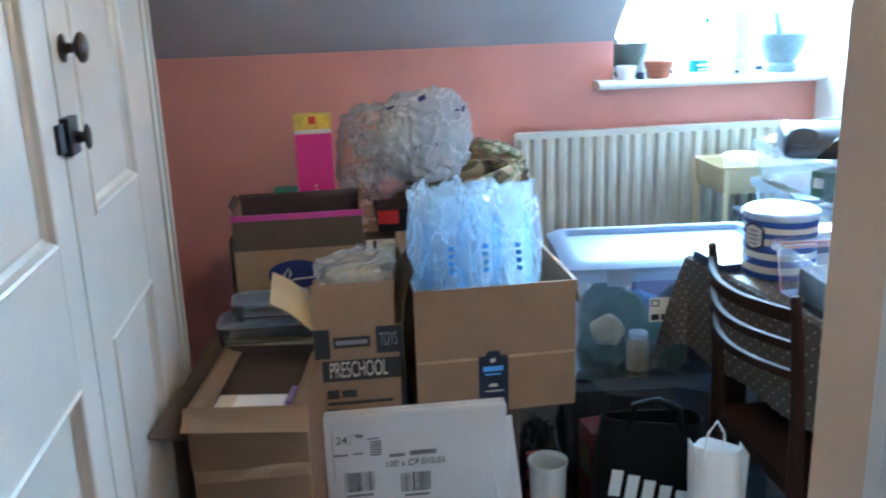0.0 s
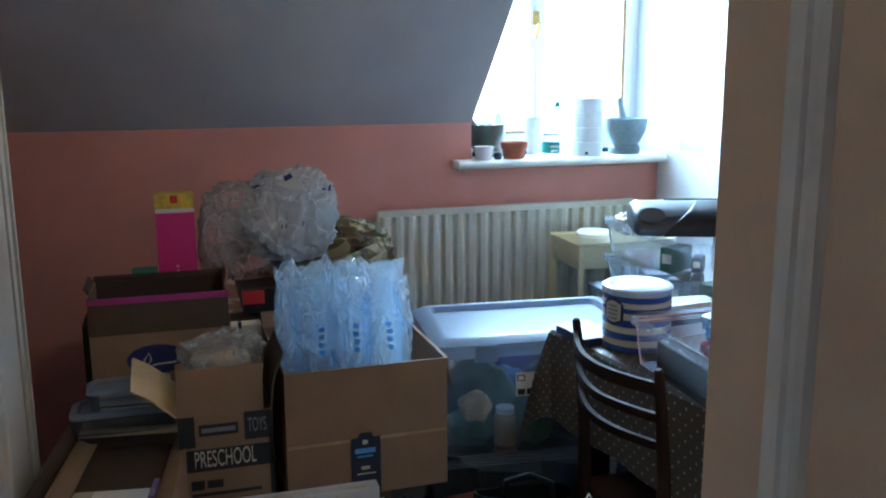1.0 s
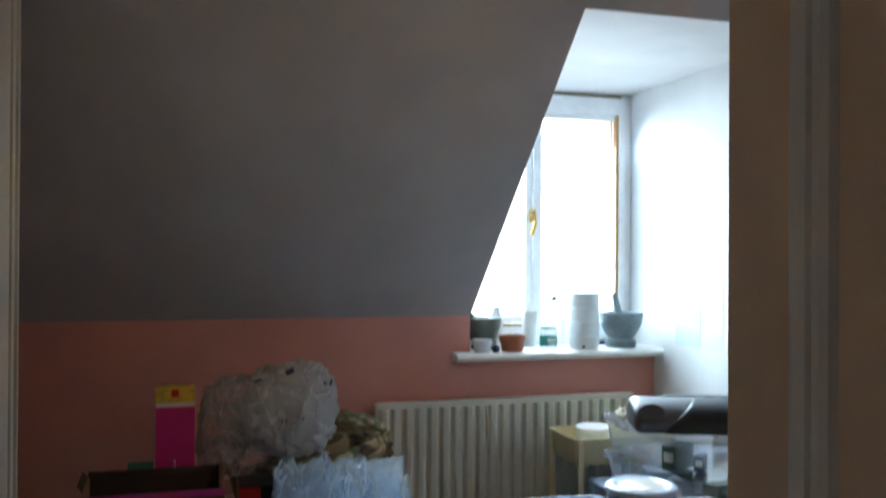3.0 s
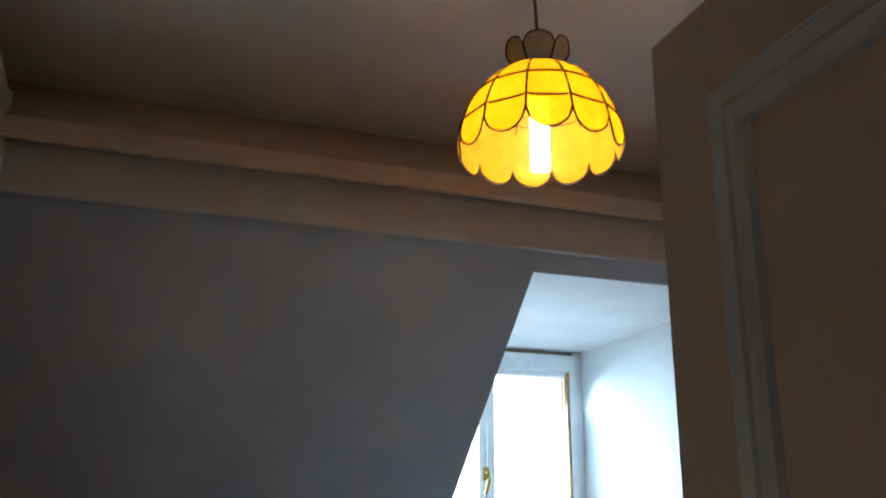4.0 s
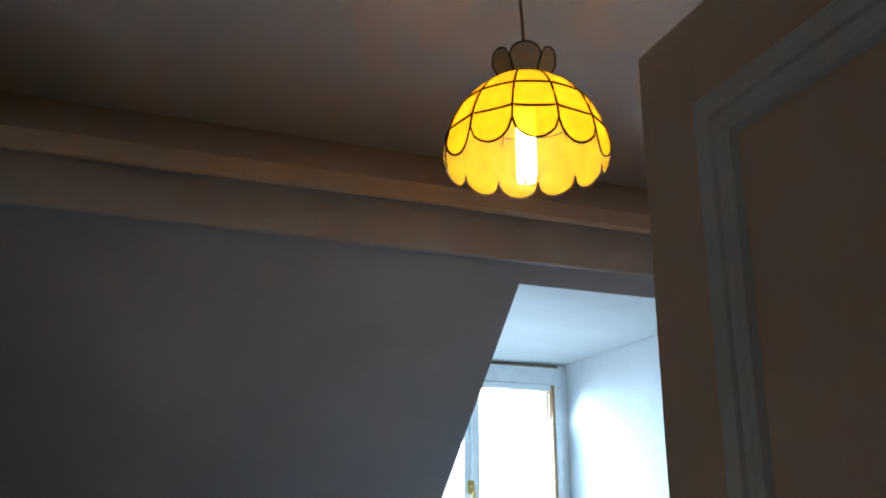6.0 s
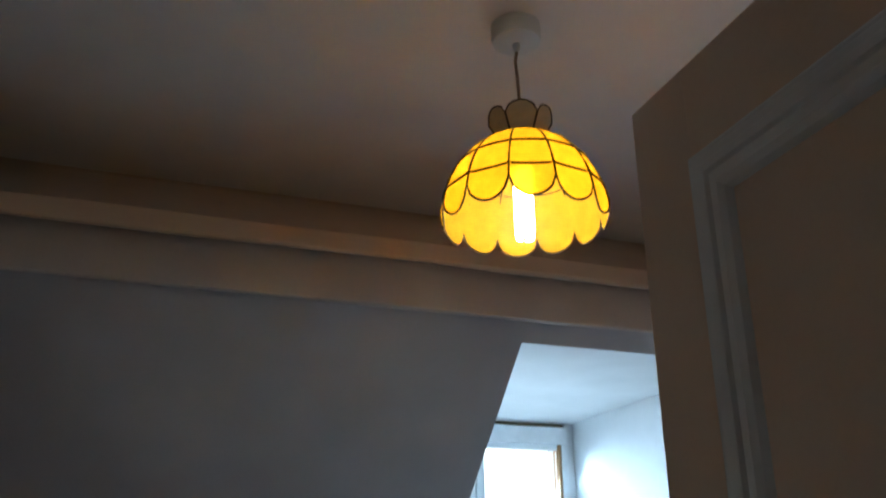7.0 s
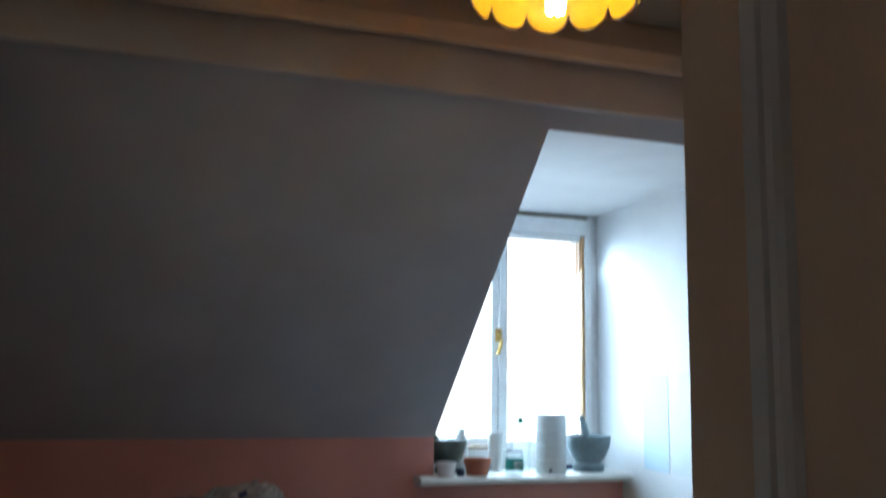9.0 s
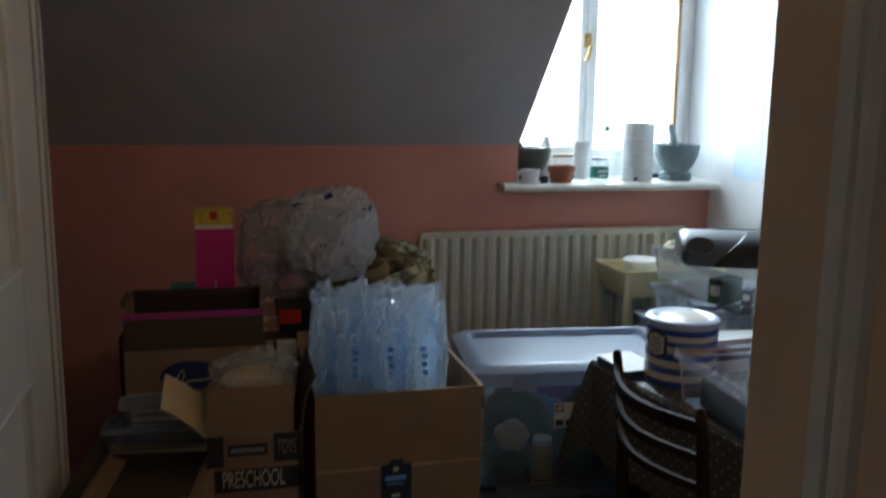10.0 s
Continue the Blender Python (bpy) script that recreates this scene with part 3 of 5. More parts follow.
def leaf(y0, y1, p0, p1, parent):
    """A panelled door leaf: stiles, rails, sunk panels with moulded edges. Local y is along the face, +x towards the room."""
    lf = part("door", cube(-0.036, -0.014, y0, y1, 0.06, 2.30), GLOSS, parent)
    zs = (0.06, 0.20, 0.885, 1.09, 2.18, 2.30)
    for a, b in ((y0, p0), (p1, y1)):
        part("stile", cube(-0.0135, 0.0, a, b, 0.06, 2.30, 0.0015), GLOSS, lf)
    for a, b in ((zs[0], zs[1]), (zs[2], zs[3]), (zs[4], zs[5])):
        part("rail", cube(-0.0135, -0.0004, p0, p1, a, b), GLOSS, lf)
    for a, b in ((zs[1], zs[2]), (zs[3], zs[4])):
        bm, w = bmesh.new(), 0.022
        rings = []
        for d, x in ((0.0, -0.001), (0.004, 0.003), (0.009, 0.001), (0.014, -0.007), (w, -0.0125)):
            rings.append([bm.verts.new(p) for p in ((x, p0 + d, a + d), (x, p1 - d, a + d), (x, p1 - d, b - d), (x, p0 + d, b - d))])
        for r, s in zip(rings, rings[1:]):
            for k in range(4):
                bm.faces.new((r[k], r[(k + 1) % 4], s[(k + 1) % 4], s[k]))
        bmesh.ops.recalc_face_normals(bm, faces=bm.faces)
        part("moulding", bm, GLOSS, lf)
    return lf


door_near = leaf(0.70 - 1.3, 1.303 - 1.3, 0.80 - 1.3, 1.215 - 1.3, cupboard)
door_far = leaf(1.309 - 1.3, 1.93 - 1.3, 1.41 - 1.3, 1.738 - 1.3, cupboard)
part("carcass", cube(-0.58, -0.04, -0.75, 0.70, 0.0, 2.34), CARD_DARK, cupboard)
part("frame_post", cube(-0.04, 0.004, 0.634, 0.668, 0.0, 2.36, 0.002), GLOSS, cupboard)
part("bead", cube(-0.04, 0.010, 0.671, 0.686, 0.0, 2.36, 0.004), GLOSS, cupboard)
part("edge_bead", cube(-0.04, 0.006, 0.688, 0.704, 0.0, 2.36, 0.003), GLOSS, cupboard)
part("frame_post", cube(-0.04, 0.004, -0.75, -0.603, 0.0, 2.36, 0.002), GLOSS, cupboard)
part("frame_head", cube(-0.04, 0.004, -0.60, 0.632, 2.31, 2.36, 0.002), GLOSS, cupboard)
part("plinth", cube(-0.04, -0.004, -0.60, 0.632, 0.0, 0.055, 0.002), GLOSS, cupboard)
part("infill", cube(-0.56, -0.03, -0.75, 0.58, 2.362, CEIL_Z - 0.003), GLOSS, cupboard)
knob_bm = lathe([(0, 0.0), (0.020, 0.0), (0.021, 0.003), (0.012, 0.006), (0.008, 0.010), (0.007, 0.028), (0.014, 0.034), (0.0215, 0.043), (0.0225, 0.051), (0.018, 0.059), (0.008, 0.063), (0, 0.0635)], 28)
bmesh.ops.transform(knob_bm, matrix=pose(0.0, 0.064, 1.350, 0, 90, 0) @ Matrix.Diagonal((1, 1, 0.56, 1)), verts=knob_bm.verts)
part("knob", knob_bm, BRONZE, door_far, "dark bronze round door knob", True)
latch = part("latch_case", cube(0.0, 0.012, -0.002, 0.046, 1.203, 1.256, 0.003), IRON, door_far, "black iron cupboard latch")
part("latch_plate", cube(0.0, 0.006, -0.030, -0.004, 1.210, 1.250, 0.002), IRON, door_near)
turn = lathe([(0, 0.0), (0.006, 0.0), (0.005, 0.018), (0.011, 0.022), (0.013, 0.028), (0.009, 0.033), (0, 0.034)], 16)
bmesh.ops.transform(turn, matrix=pose(0.012, 0.028, 1.226, 0, 90, 0) @ Matrix.Diagonal((1.5, 0.7, 0.62, 1)), verts=turn.verts)
part("turn_knob", turn, IRON, latch, "", True)

# ---- the room's own door, swung open ----
room_door = thing("door_1", 0.415, 0.738, 0.0, "old off-white panelled door standing open", "door", 0.0)
room_door.matrix_basis = pose(0.415, 0.738, 0.0, 0, 0, -2.0)
room_door["kind"] = "structure"
DW, DH = 0.762, 1.98
# local: x to the room's right through the thickness, -y along the door towards the hinge
part("core", cube(0.0045, 0.026, -DW + 0.09, -0.09, 0.02, DH - 0.09), DOOR_PAINT, room_door)
for a, b in ((-0.100, 0.0), (-DW, -DW + 0.10)):
    part("stile", cube(0.0, 0.036, a, b, 0.008, DH, 0.002), DOOR_PAINT, room_door)
for a, b in ((0.008, 0.22), (0.74, 0.86), (DH - 0.104, DH)):
    for y0, y1 in ((-DW + 0.10, -0.100),):
        part("rail", cube(0.0003, 0.0357, y0, y1, a, b), DOOR_PAINT, room_door)
for y0, y1 in ((-DW + 0.10, -0.100),):
    for a, b in ((0.22, 0.74), (0.86, DH - 0.104)):
        bm, rings = bmesh.new(), []
        for d, x in ((0.0, 0.0), (0.002, -0.006), (0.006, -0.0085), (0.009, -0.0075), (0.0105, -0.0088), (0.017, -0.0080), (0.0185, -0.0092), (0.026, -0.0080), (0.0285, -0.0035), (0.031, -0.0035), (0.0335, -0.0068), (0.040, -0.0058), (0.042, -0.0068), (0.049, -0.003), (0.053, 0.0055)):
            rings.append([bm.verts.new(p) for p in ((x, y0 + d, a + d), (x, y1 - d, a + d), (x, y1 - d, b - d), (x, y0 + d, b - d))])
        for r, s in zip(rings, rings[1:]):
            for k in range(4):
                bm.faces.new((r[k], r[(k + 1) % 4], s[(k + 1) % 4], s[k]))
        bmesh.ops.recalc_face_normals(bm, faces=bm.faces)
        part("moulding", bm, MOULD_PAINT, room_door, "paler moulded panel edge")

# ---- pendant lamp ----
LX, LY, LZ = 0.557, 1.31, 2.078
lamp = thing("pendant_lamp", LX, LY, LZ, "lit pendant lamp with scalloped yellow capiz shell shade", "lamp")
part("ceiling_rose", lathe([(0, 0.390), (0.030, 0.390), (0.046, 0.394), (0.0485, 0.402), (0.0485, 0.431), (0, 0.431)], 32), ROSE, lamp, "white round ceiling rose", True)
part("cord_grip", lathe([(0, 0.372), (0.005, 0.372), (0.008, 0.386), (0.008, 0.391), (0, 0.391)], 12), ROSE, lamp, "", True)
part("cord", tube([(0, 0, 0.18), (0.001, 0, 0.25), (-0.001, 0, 0.31), (-0.004, 0, 0.35), (0, 0, 0.375)], 0.0033, 8), CORD, lamp, "", True)


def dome(z):
    tuck = 1 - 0.085 * (max(0.0, 0.04 - z) / 0.04) ** 2
    return 0.152 * tuck * math.sqrt(max(0.02, 1 - (max(0.0, z) / 0.190) ** 2.1))


def foot(row, a):
    """Height of a row's scalloped lower edge at angle a."""
    z_top, z_bot, share, half = row[:4]
    s = 2 * ((a * N / (2 * math.pi) - half + 0.5) % 1.0) - 1
    return z_bot + (z_top - z_bot) * share * (1 - math.sqrt(max(0.0, 1 - s * s)))


def petal(k, row, above):
    """A shell panel on the dome, between the foot of the row above and its own rounded foot."""
    a0, w = 2 * math.pi * (k + row[3]) / N, math.pi / N

    def fn(u, v):
        a = a0 + (2 * u - 1) * w * 0.9999
        hi = foot(above, a) if above else row[0]
        z = hi + (foot(row, a) - hi) * v
        return (dome(z) * math.cos(a), dome(z) * math.sin(a), z)
    return fn


def edge_of(fn, n=9):
    """The outline of a petal: down one side, round the foot, up the other."""
    pts = [fn(0, j / 3) for j in range(3)] + [fn(i / n, 1) for i in range(n + 1)] + [fn(1, j / 3) for j in (2, 1, 0)]
    return [(x * 1.016, y * 1.016, z) for x, y, z in pts]


N = 12
rows = ((0.180, 0.120, 0.03, 0.333), (0.120, 0.062, 0.12, 0.333), (0.066, 0.005, 0.60, 0.333))
for n, row in enumerate(rows):
    for k in range(N):
        fn = petal(k, row, rows[n - 1] if n else None)
        p = part("shell_petal", surface(fn, 12, 5, 0.0008), CAPIZ, lamp, "", True)
        part("lead_line", tube(edge_of(fn, 12), 0.0020, 6), LEAD, p)
part("top_ring", tube([(0.052 * math.cos(a), 0.052 * math.sin(a), 0.178) for a in [2 * math.pi * k / 32 for k in range(32)]], 0.003, 6, closed=True), LEAD, lamp)
part("cap", lathe([(0, 0.185), (0.02, 0.184), (0.052, 0.178), (0.050, 0.176), (0.02, 0.181), (0, 0.181)], 28), BRONZE, lamp, "", True)
for k in range(6):
    fn = lambda u, v, k=k: ((0.038 + 0.020 * v) * math.cos(math.pi / 3 * (k + 0.117 + (2 * u - 1) * 0.49)), (0.038 + 0.020 * v) * math.sin(math.pi / 3 * (k + 0.117 + (2 * u - 1) * 0.49)),
                            0.178 + (0.036 + 0.020 * math.sqrt(max(0, 1 - (2 * u - 1) ** 2))) * v)
    p = part("crown_petal", surface(fn, 8, 4, 0.0008), CAPIZ_GREY, lamp, "unlit grey crown petal", True)
    part("lead_line", tube(edge_of(fn), 0.0016, 6), LEAD, p)
part("lamp_holder", lathe([(0, 0.118), (0.019, 0.118), (0.020, 0.165), (0.012, 0.180), (0, 0.1805)], 20), ROSE, lamp, "", True)
bulb_bm = bmesh.new()
for k in range(3):
    a = 2 * math.pi * k / 3 + 0.4
    cx, cy, ox, oy = 0.011 * math.cos(a), 0.011 * math.sin(a), 0.006 * -math.sin(a), 0.006 * math.cos(a)
    tube([(cx + ox, cy + oy, 0.117), (cx + ox, cy + oy, 0.0), (cx + 0.6 * ox, cy + 0.6 * oy, -0.014), (cx - 0.6 * ox, cy - 0.6 * oy, -0.014), (cx - ox, cy - oy, 0.0), (cx - ox, cy - oy, 0.117)], 0.0055, 10, bulb_bm)
part("bulb", bulb_bm, BULB, lamp, "lit stick-shaped energy saving bulb", True)

# ---- radiator ----
radiator = thing("radiator", 0.574, 2.97, 0.344, "cream enamelled ribbed panel radiator under the window", "radiator")
RW, RH, NR = 0.975, 0.60, 22
front = []
for i in range(NR):
    c, h = RW * (i + 0.5) / NR, RW / NR
    front += [(c - h * 0.5, 0.013), (c - h * 0.40, 0.0115), (c - h * 0.27, 0.003), (c - h * 0.15, 0.0), (c + h * 0.15, 0.0), (c + h * 0.27, 0.003), (c + h * 0.40, 0.0115)]
front.append((RW, 0.013))
part("panel", extruded(front + [(RW, 0.032), (0, 0.032)], "z", 0.022, RH - 0.022), RAD, radiator)
part("top_seam", cube(0, RW, 0.004, 0.030, RH - 0.0215, RH, 0.006, 3), RAD, radiator)
part("bottom_seam", cube(0, RW, 0.004, 0.030, 0.0, 0.0215, 0.006, 3), RAD, radiator)
for x0 in (-0.0065, RW + 0.0005):
    part("side_seam", cube(x0, x0 + 0.006, 0.006, 0.032, 0.004, RH - 0.004, 0.002), RAD, radiator)
for x in (0.16, 0.80):
    part("bracket", cube(x, x + 0.03, 0.033, 0.079, 0.08, 0.50), IRON, radiator)
part("valve", lathe([(0, 0), (0.012, 0), (0.013, 0.03), (0.018, 0.035), (0.018, 0.07), (0.012, 0.075), (0, 0.075)], 16, at=(-0.03, 0.018, -0.01)), BUCKET, radiator, "", True)
part("pipe", tube([(-0.03, 0.018, -0.342), (-0.03, 0.018, 0.0)], 0.0075, 10), RAD, radiator, "", True)

# ---- cardboard boxes ----


def sheet(a, b, d, t=0.004, bend=0.0, seed=0.0):
    """A board hinged on the line a-b that reaches out by d, slightly bent."""
    a, b, d = Vector(a), Vector(b), Vector(d)
    n = (b - a).cross(d).normalized()

    def fn(u, v):
        w = bend * math.sin(math.pi * v) + 0.0025 * noise.noise((u * 2 + seed, v * 2, seed))
        return a + (b - a) * u + d * v + n * w
    return surface(fn, 6, 5, t)


def carton(x0, x1, y0, y1, z0, z1, label, m=CARD, rz=0.0, open_top=True, inner=None, name="cardboard_box", taped=True):
    """A box of boards with its base; local origin at the middle of the base."""
    w, d, h, t = (x1 - x0) / 2, (y1 - y0) / 2, z1 - z0, 0.0045
    ob = thing(name, (x0 + x1) / 2, (y0 + y1) / 2, z0, label, "box", rz)
    part("front_panel", cube(-w, w, -d, -d + t, 0, h, 0.0012), m, ob)
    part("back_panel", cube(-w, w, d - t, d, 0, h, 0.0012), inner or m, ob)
    for s in (-1, 1):
        part("side_panel", cube(min(s * w, s * (w - t)), max(s * w, s * (w - t)), -d + t, d - t, 0, h, 0.0012), m, ob)
    part("base", cube(-w + t, w - t, -d + t, d - t, 0.001, 0.006), m, ob)
    if not open_top:
        part("top_flap", cube(-w + 0.001, w - 0.001, -d + 0.001, -0.001, h + 0.0005, h + 0.0045, 0.001), m, ob)
        part("top_flap", cube(-w + 0.001, w - 0.001, 0.001, d - 0.001, h + 0.0005, h + 0.0045, 0.001), m, ob)
        if taped:
            part("tape", cube(-0.024, 0.024, -d - 0.0006, d, h + 0.0047, h + 0.0053), TAPE, ob)
    return ob, w, d, h


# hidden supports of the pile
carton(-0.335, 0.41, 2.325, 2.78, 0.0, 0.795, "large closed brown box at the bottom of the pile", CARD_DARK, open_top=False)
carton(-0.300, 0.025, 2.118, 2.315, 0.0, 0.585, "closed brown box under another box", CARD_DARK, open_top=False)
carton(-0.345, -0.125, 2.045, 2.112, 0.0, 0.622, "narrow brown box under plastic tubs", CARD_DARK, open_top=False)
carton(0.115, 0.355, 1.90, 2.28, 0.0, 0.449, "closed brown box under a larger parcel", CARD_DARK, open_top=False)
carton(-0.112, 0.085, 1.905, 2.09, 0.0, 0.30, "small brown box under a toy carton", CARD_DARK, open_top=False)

# large parcel box holding air cushions
parcel, w, d, h = carton(0.111, 0.488, 1.90, 2.29, 0.455, 0.765, "open brown parcel box filled with air cushions", rz=1.5)
part("front_tape", cube(-w + 0.001, w - 0.001, -d - 0.0007, -d, 0.132, 0.139), TAPE, parcel)
tag = part("tape_strip", cube(-0.044, 0.026, -d - 0.0009, -d, 0.0, 0.140, 0.0003), NAVY, parcel, "dark blue printed tape strip")
part("strip_top", extruded([(-0.028, 0.140), (0.010, 0.140), (0.004, 0.152), (-0.022, 0.152)], "y", -d - 0.0009, -d), NAVY, parcel)
prints([(-0.034, 0.014, 0.102, 0.114), (-0.030, 0.008, 0.092, 0.096)], -d - 0.001, CYAN_INK, tag)
prints([(-0.020, 0.000, 0.062, 0.070), (-0.016, -0.004, 0.124, 0.134), (-0.030, 0.014, 0.05, 0.053)], -d - 0.001, PALE_INK, tag)
part("flap", sheet((-w, d, h), (w, d, h), (0, 0.05, 0.05), bend=0.004), CARD, parcel)
part("flap", sheet((w, -d, h), (w, d, h), (0.010, 0.0, -0.06), bend=0.002, seed=2), CARD, parcel)


def cushion(w, h, tubes, depth, seed, lean, side):
    """One film of a row of sealed air cushions, pinched at the seams, crumpled at the rim."""
    def fn(u, v):
        ridge = abs(math.sin(math.pi * tubes * u))
        puff = ridge ** 0.6 * min(1, 6 * v, 7 * (1 - v)) ** 0.5
        cr = noise.noise((u * 6 + seed, v * 5, seed)) * 0.012
        fine = 0.010 * (0.5 - abs(noise.noise((u * 13 + seed, v * 9, side * 2.0)))) * (0.2 + 1.6 * v * v) + 0.002 * (0.5 - abs(noise.noise((u * 27, v * 21 + seed, side * 5.0))))
        rim = 0.034 * noise.noise((u * 13, seed, 1.5)) * v ** 3 + 0.012 * ridge * v
        return ((u - 0.5) * w * (1 + 0.05 * math.sin(3 * v + seed)) + 0.006 * noise.noise((v * 8, u * 5, seed)), side * depth * puff + fine + lean * v + cr, h * v + rim)
    return fn


def disc_mark(fn, u0, v0, r_u, r_v, lift):
    """A round print that lies on the film."""
    return surface(lambda a, b: Vector(fn(u0 + r_u * b * math.cos(2 * math.pi * a), v0 + r_v * b * math.sin(2 * math.pi * a))) + Vector((0, -lift, 0)), 14, 2, 0.0003)


for i, (y, zt, x, tubes, rz) in enumerate(((1.968, 0.222, 0.272, 4, 2), (2.05, 0.245, 0.275, 5, -3), (2.13, 0.235, 0.280, 4, 3))):
    air = thing("air_cushion_sheet", x, y, 0.715, "row of clear bluish air cushions standing in a parcel box", "packing material", rz, "air cushions")
    fns = [cushion(0.305, zt, tubes, 0.026, i * 3.7, 0.012, s) for s in (-1, 1)]
    for fn in fns:
        part("cushion_film", surface(fn, 72, 40), AIR_FILM, air, "", True)
    for k in range(tubes):
        part("print_strip", surface(lambda a, b, k=k: Vector(fns[0]((k + 0.40 + 0.28 * a) / tubes, 0.10 + 0.74 * b)) + Vector((0, -0.0010, 0)), 6, 24), AIR_PRINT, air, "", True)
        for q in range(4) if i == 0 and k else ():
            part("print_bar", surface(lambda a, b, k=k, q=q: Vector(fns[0]((k + 0.16 + 0.14 * a) / tubes, 0.30 + 0.075 * q + 0.045 * b)) + Vector((0, -0.0014, 0)), 3, 3, 0.0003), CYAN_INK, air)

# toy carton with open flaps
toy, w, d, h = carton(-0.115, 0.088, 1.90, 2.085, 0.306, 0.690, "open toy carton with black print and raised flaps", rz=0.0)
part("front_flap", sheet((-w, -d, h), (w - 0.02, -d, h), (0.004, 0.012, 0.102), bend=0.003), CARD, toy)
part("left_flap", sheet((-w, -d, h + 0.002), (-w, d * 0.6, h + 0.03), (-0.088, -0.01, 0.072), bend=0.006, seed=1), CARD_PALE, toy, "cream inner side of an open flap")
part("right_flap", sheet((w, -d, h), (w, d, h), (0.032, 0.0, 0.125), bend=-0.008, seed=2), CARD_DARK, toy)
part("back_flap", sheet((-w, d, h), (w, d, h), (0.0, 0.03, 0.07), bend=0.003, seed=3), CARD, toy)
yf = -d
part("print_band", bars([(-w + 0.001, -w + 0.036, 0.312, 0.383), (w - 0.062, w - 0.006, 0.318, 0.383), (-w + 0.001, w - 0.001, 0.255, 0.306), (w - 0.010, w - 0.0005, 0.10, 0.383), (-w + 0.0005, -w + 0.014, 0.10, 0.255)], yf), INK, toy, "black printed bands")
part("brand_mark", bars([(-w + 0.044, -w + 0.128, 0.336, 0.362)], yf), INK, toy)
part("brand_word", bars([(-w + 0.050, -w + 0.122, 0.344, 0.354)], yf - 0.0007), GREY_INK, toy)
prints([(-w + 0.022, -w + 0.050, 0.212, 0.234), (-w + 0.056, -w + 0.090, 0.214, 0.232), (-w + 0.022, w - 0.03, 0.196, 0.204), (-w + 0.022, -w + 0.050, 0.166, 0.186), (-w + 0.056, w - 0.02, 0.170, 0.180)], yf, INK, toy)
squeeze = Matrix.Translation((-0.004, yf - 0.0008, 0.281)) @ Euler((radians(90), 0, 0)).to_matrix().to_4x4() @ Matrix.Diagonal((0.43, 1, 1, 1))
lettering("PRESCHOOL", 0.055, PALE_INK, toy, squeeze)
lettering("TOYS", 0.046, GREY_INK, toy, Matrix.Translation((w - 0.034, yf - 0.0008, 0.350)) @ Euler((radians(90), 0, 0)).to_matrix().to_4x4() @ Matrix.Diagonal((0.36, 1, 1, 1)))


def crumple(w, d, h, seed, rough, sub=4, flat=0.0):
    """A crumpled bag: a rounded lump with creases and corners pulled out."""
    bm = bmesh.new()
    bmesh.ops.create_icosphere(bm, subdivisions=sub, radius=1.0)
    for v in bm.verts:
        p = v.co.normalized()
        sq = Vector([math.copysign(abs(c) ** 0.75, c) for c in p])
        q = p * 2.2 + Vector((seed, seed * 0.7, -seed))
        ridge = lambda s: 0.5 - abs(noise.noise(q * s)) * 1.6
        f = 1 + rough * (0.7 * noise.noise(q) + 0.42 * ridge(1.9) + 0.26 * ridge(4.3) + 0.13 * ridge(9.0) + 0.05 * ridge(17.0) - 0.2)
        z = sq.z * f
        v.co = Vector((sq.x * w * f, sq.y * d * f, h * (max(z, -1 + flat) + 1)))
    return bm


def film_lump(w, d, h, seed, deep, sub=6, peaks=0.0):
    """Thin film drawn into long sharp folds that run together at pinched corners."""
    bm = bmesh.new()
    bmesh.ops.create_icosphere(bm, subdivisions=sub, radius=1.0)
    for v in bm.verts:
        p = v.co.normalized()
        q = Vector((p.x * 1.6 + seed, p.y * 1.6 - seed, p.z * 1.1 + 0.5 * seed))
        q += 0.35 * Vector(noise.noise_vector(q * 1.3))
        fold = lambda f, k: 1 - 2.2 * abs(noise.noise(q * f + Vector((k, 0, k))))
        f = 1 + deep * (0.55 * noise.noise(q * 0.9) + 0.40 * fold(1.7, 1) + 0.22 * fold(3.4, 5) + 0.07 * fold(7.0, 9) - 0.4)
        f += peaks * max(0.0, noise.noise(q * 2.4 + Vector((7, 3, 1))) - 0.25) * max(0.0, p.z)
        sq = Vector([math.copysign(abs(c) ** 0.8, c) for c in p])
        v.co = Vector((sq.x * w * f, sq.y * d * f, h * (max(sq.z * f, -0.92) + 0.92)))
    return bm


film_bag = thing("plastic_bag", -0.012, 1.99, 0.755, "crumpled clear plastic bag in a toy carton", "bag", 8)
part("bag_film", film_lump(0.092, 0.055, 0.046, 4.0, 0.42, 4, 1.6), FILM, film_bag, "", True)
part("packet", crumple(0.065, 0.035, 0.028, 9.0, 0.3, 3), CREAM_CLOTH, film_bag, "pale packet inside the bag", True)
carton(-0.09, 0.065, 1.915, 2.075, 0.62, 0.752, "pale inner box inside a toy carton", CARD_PALE, open_top=False)

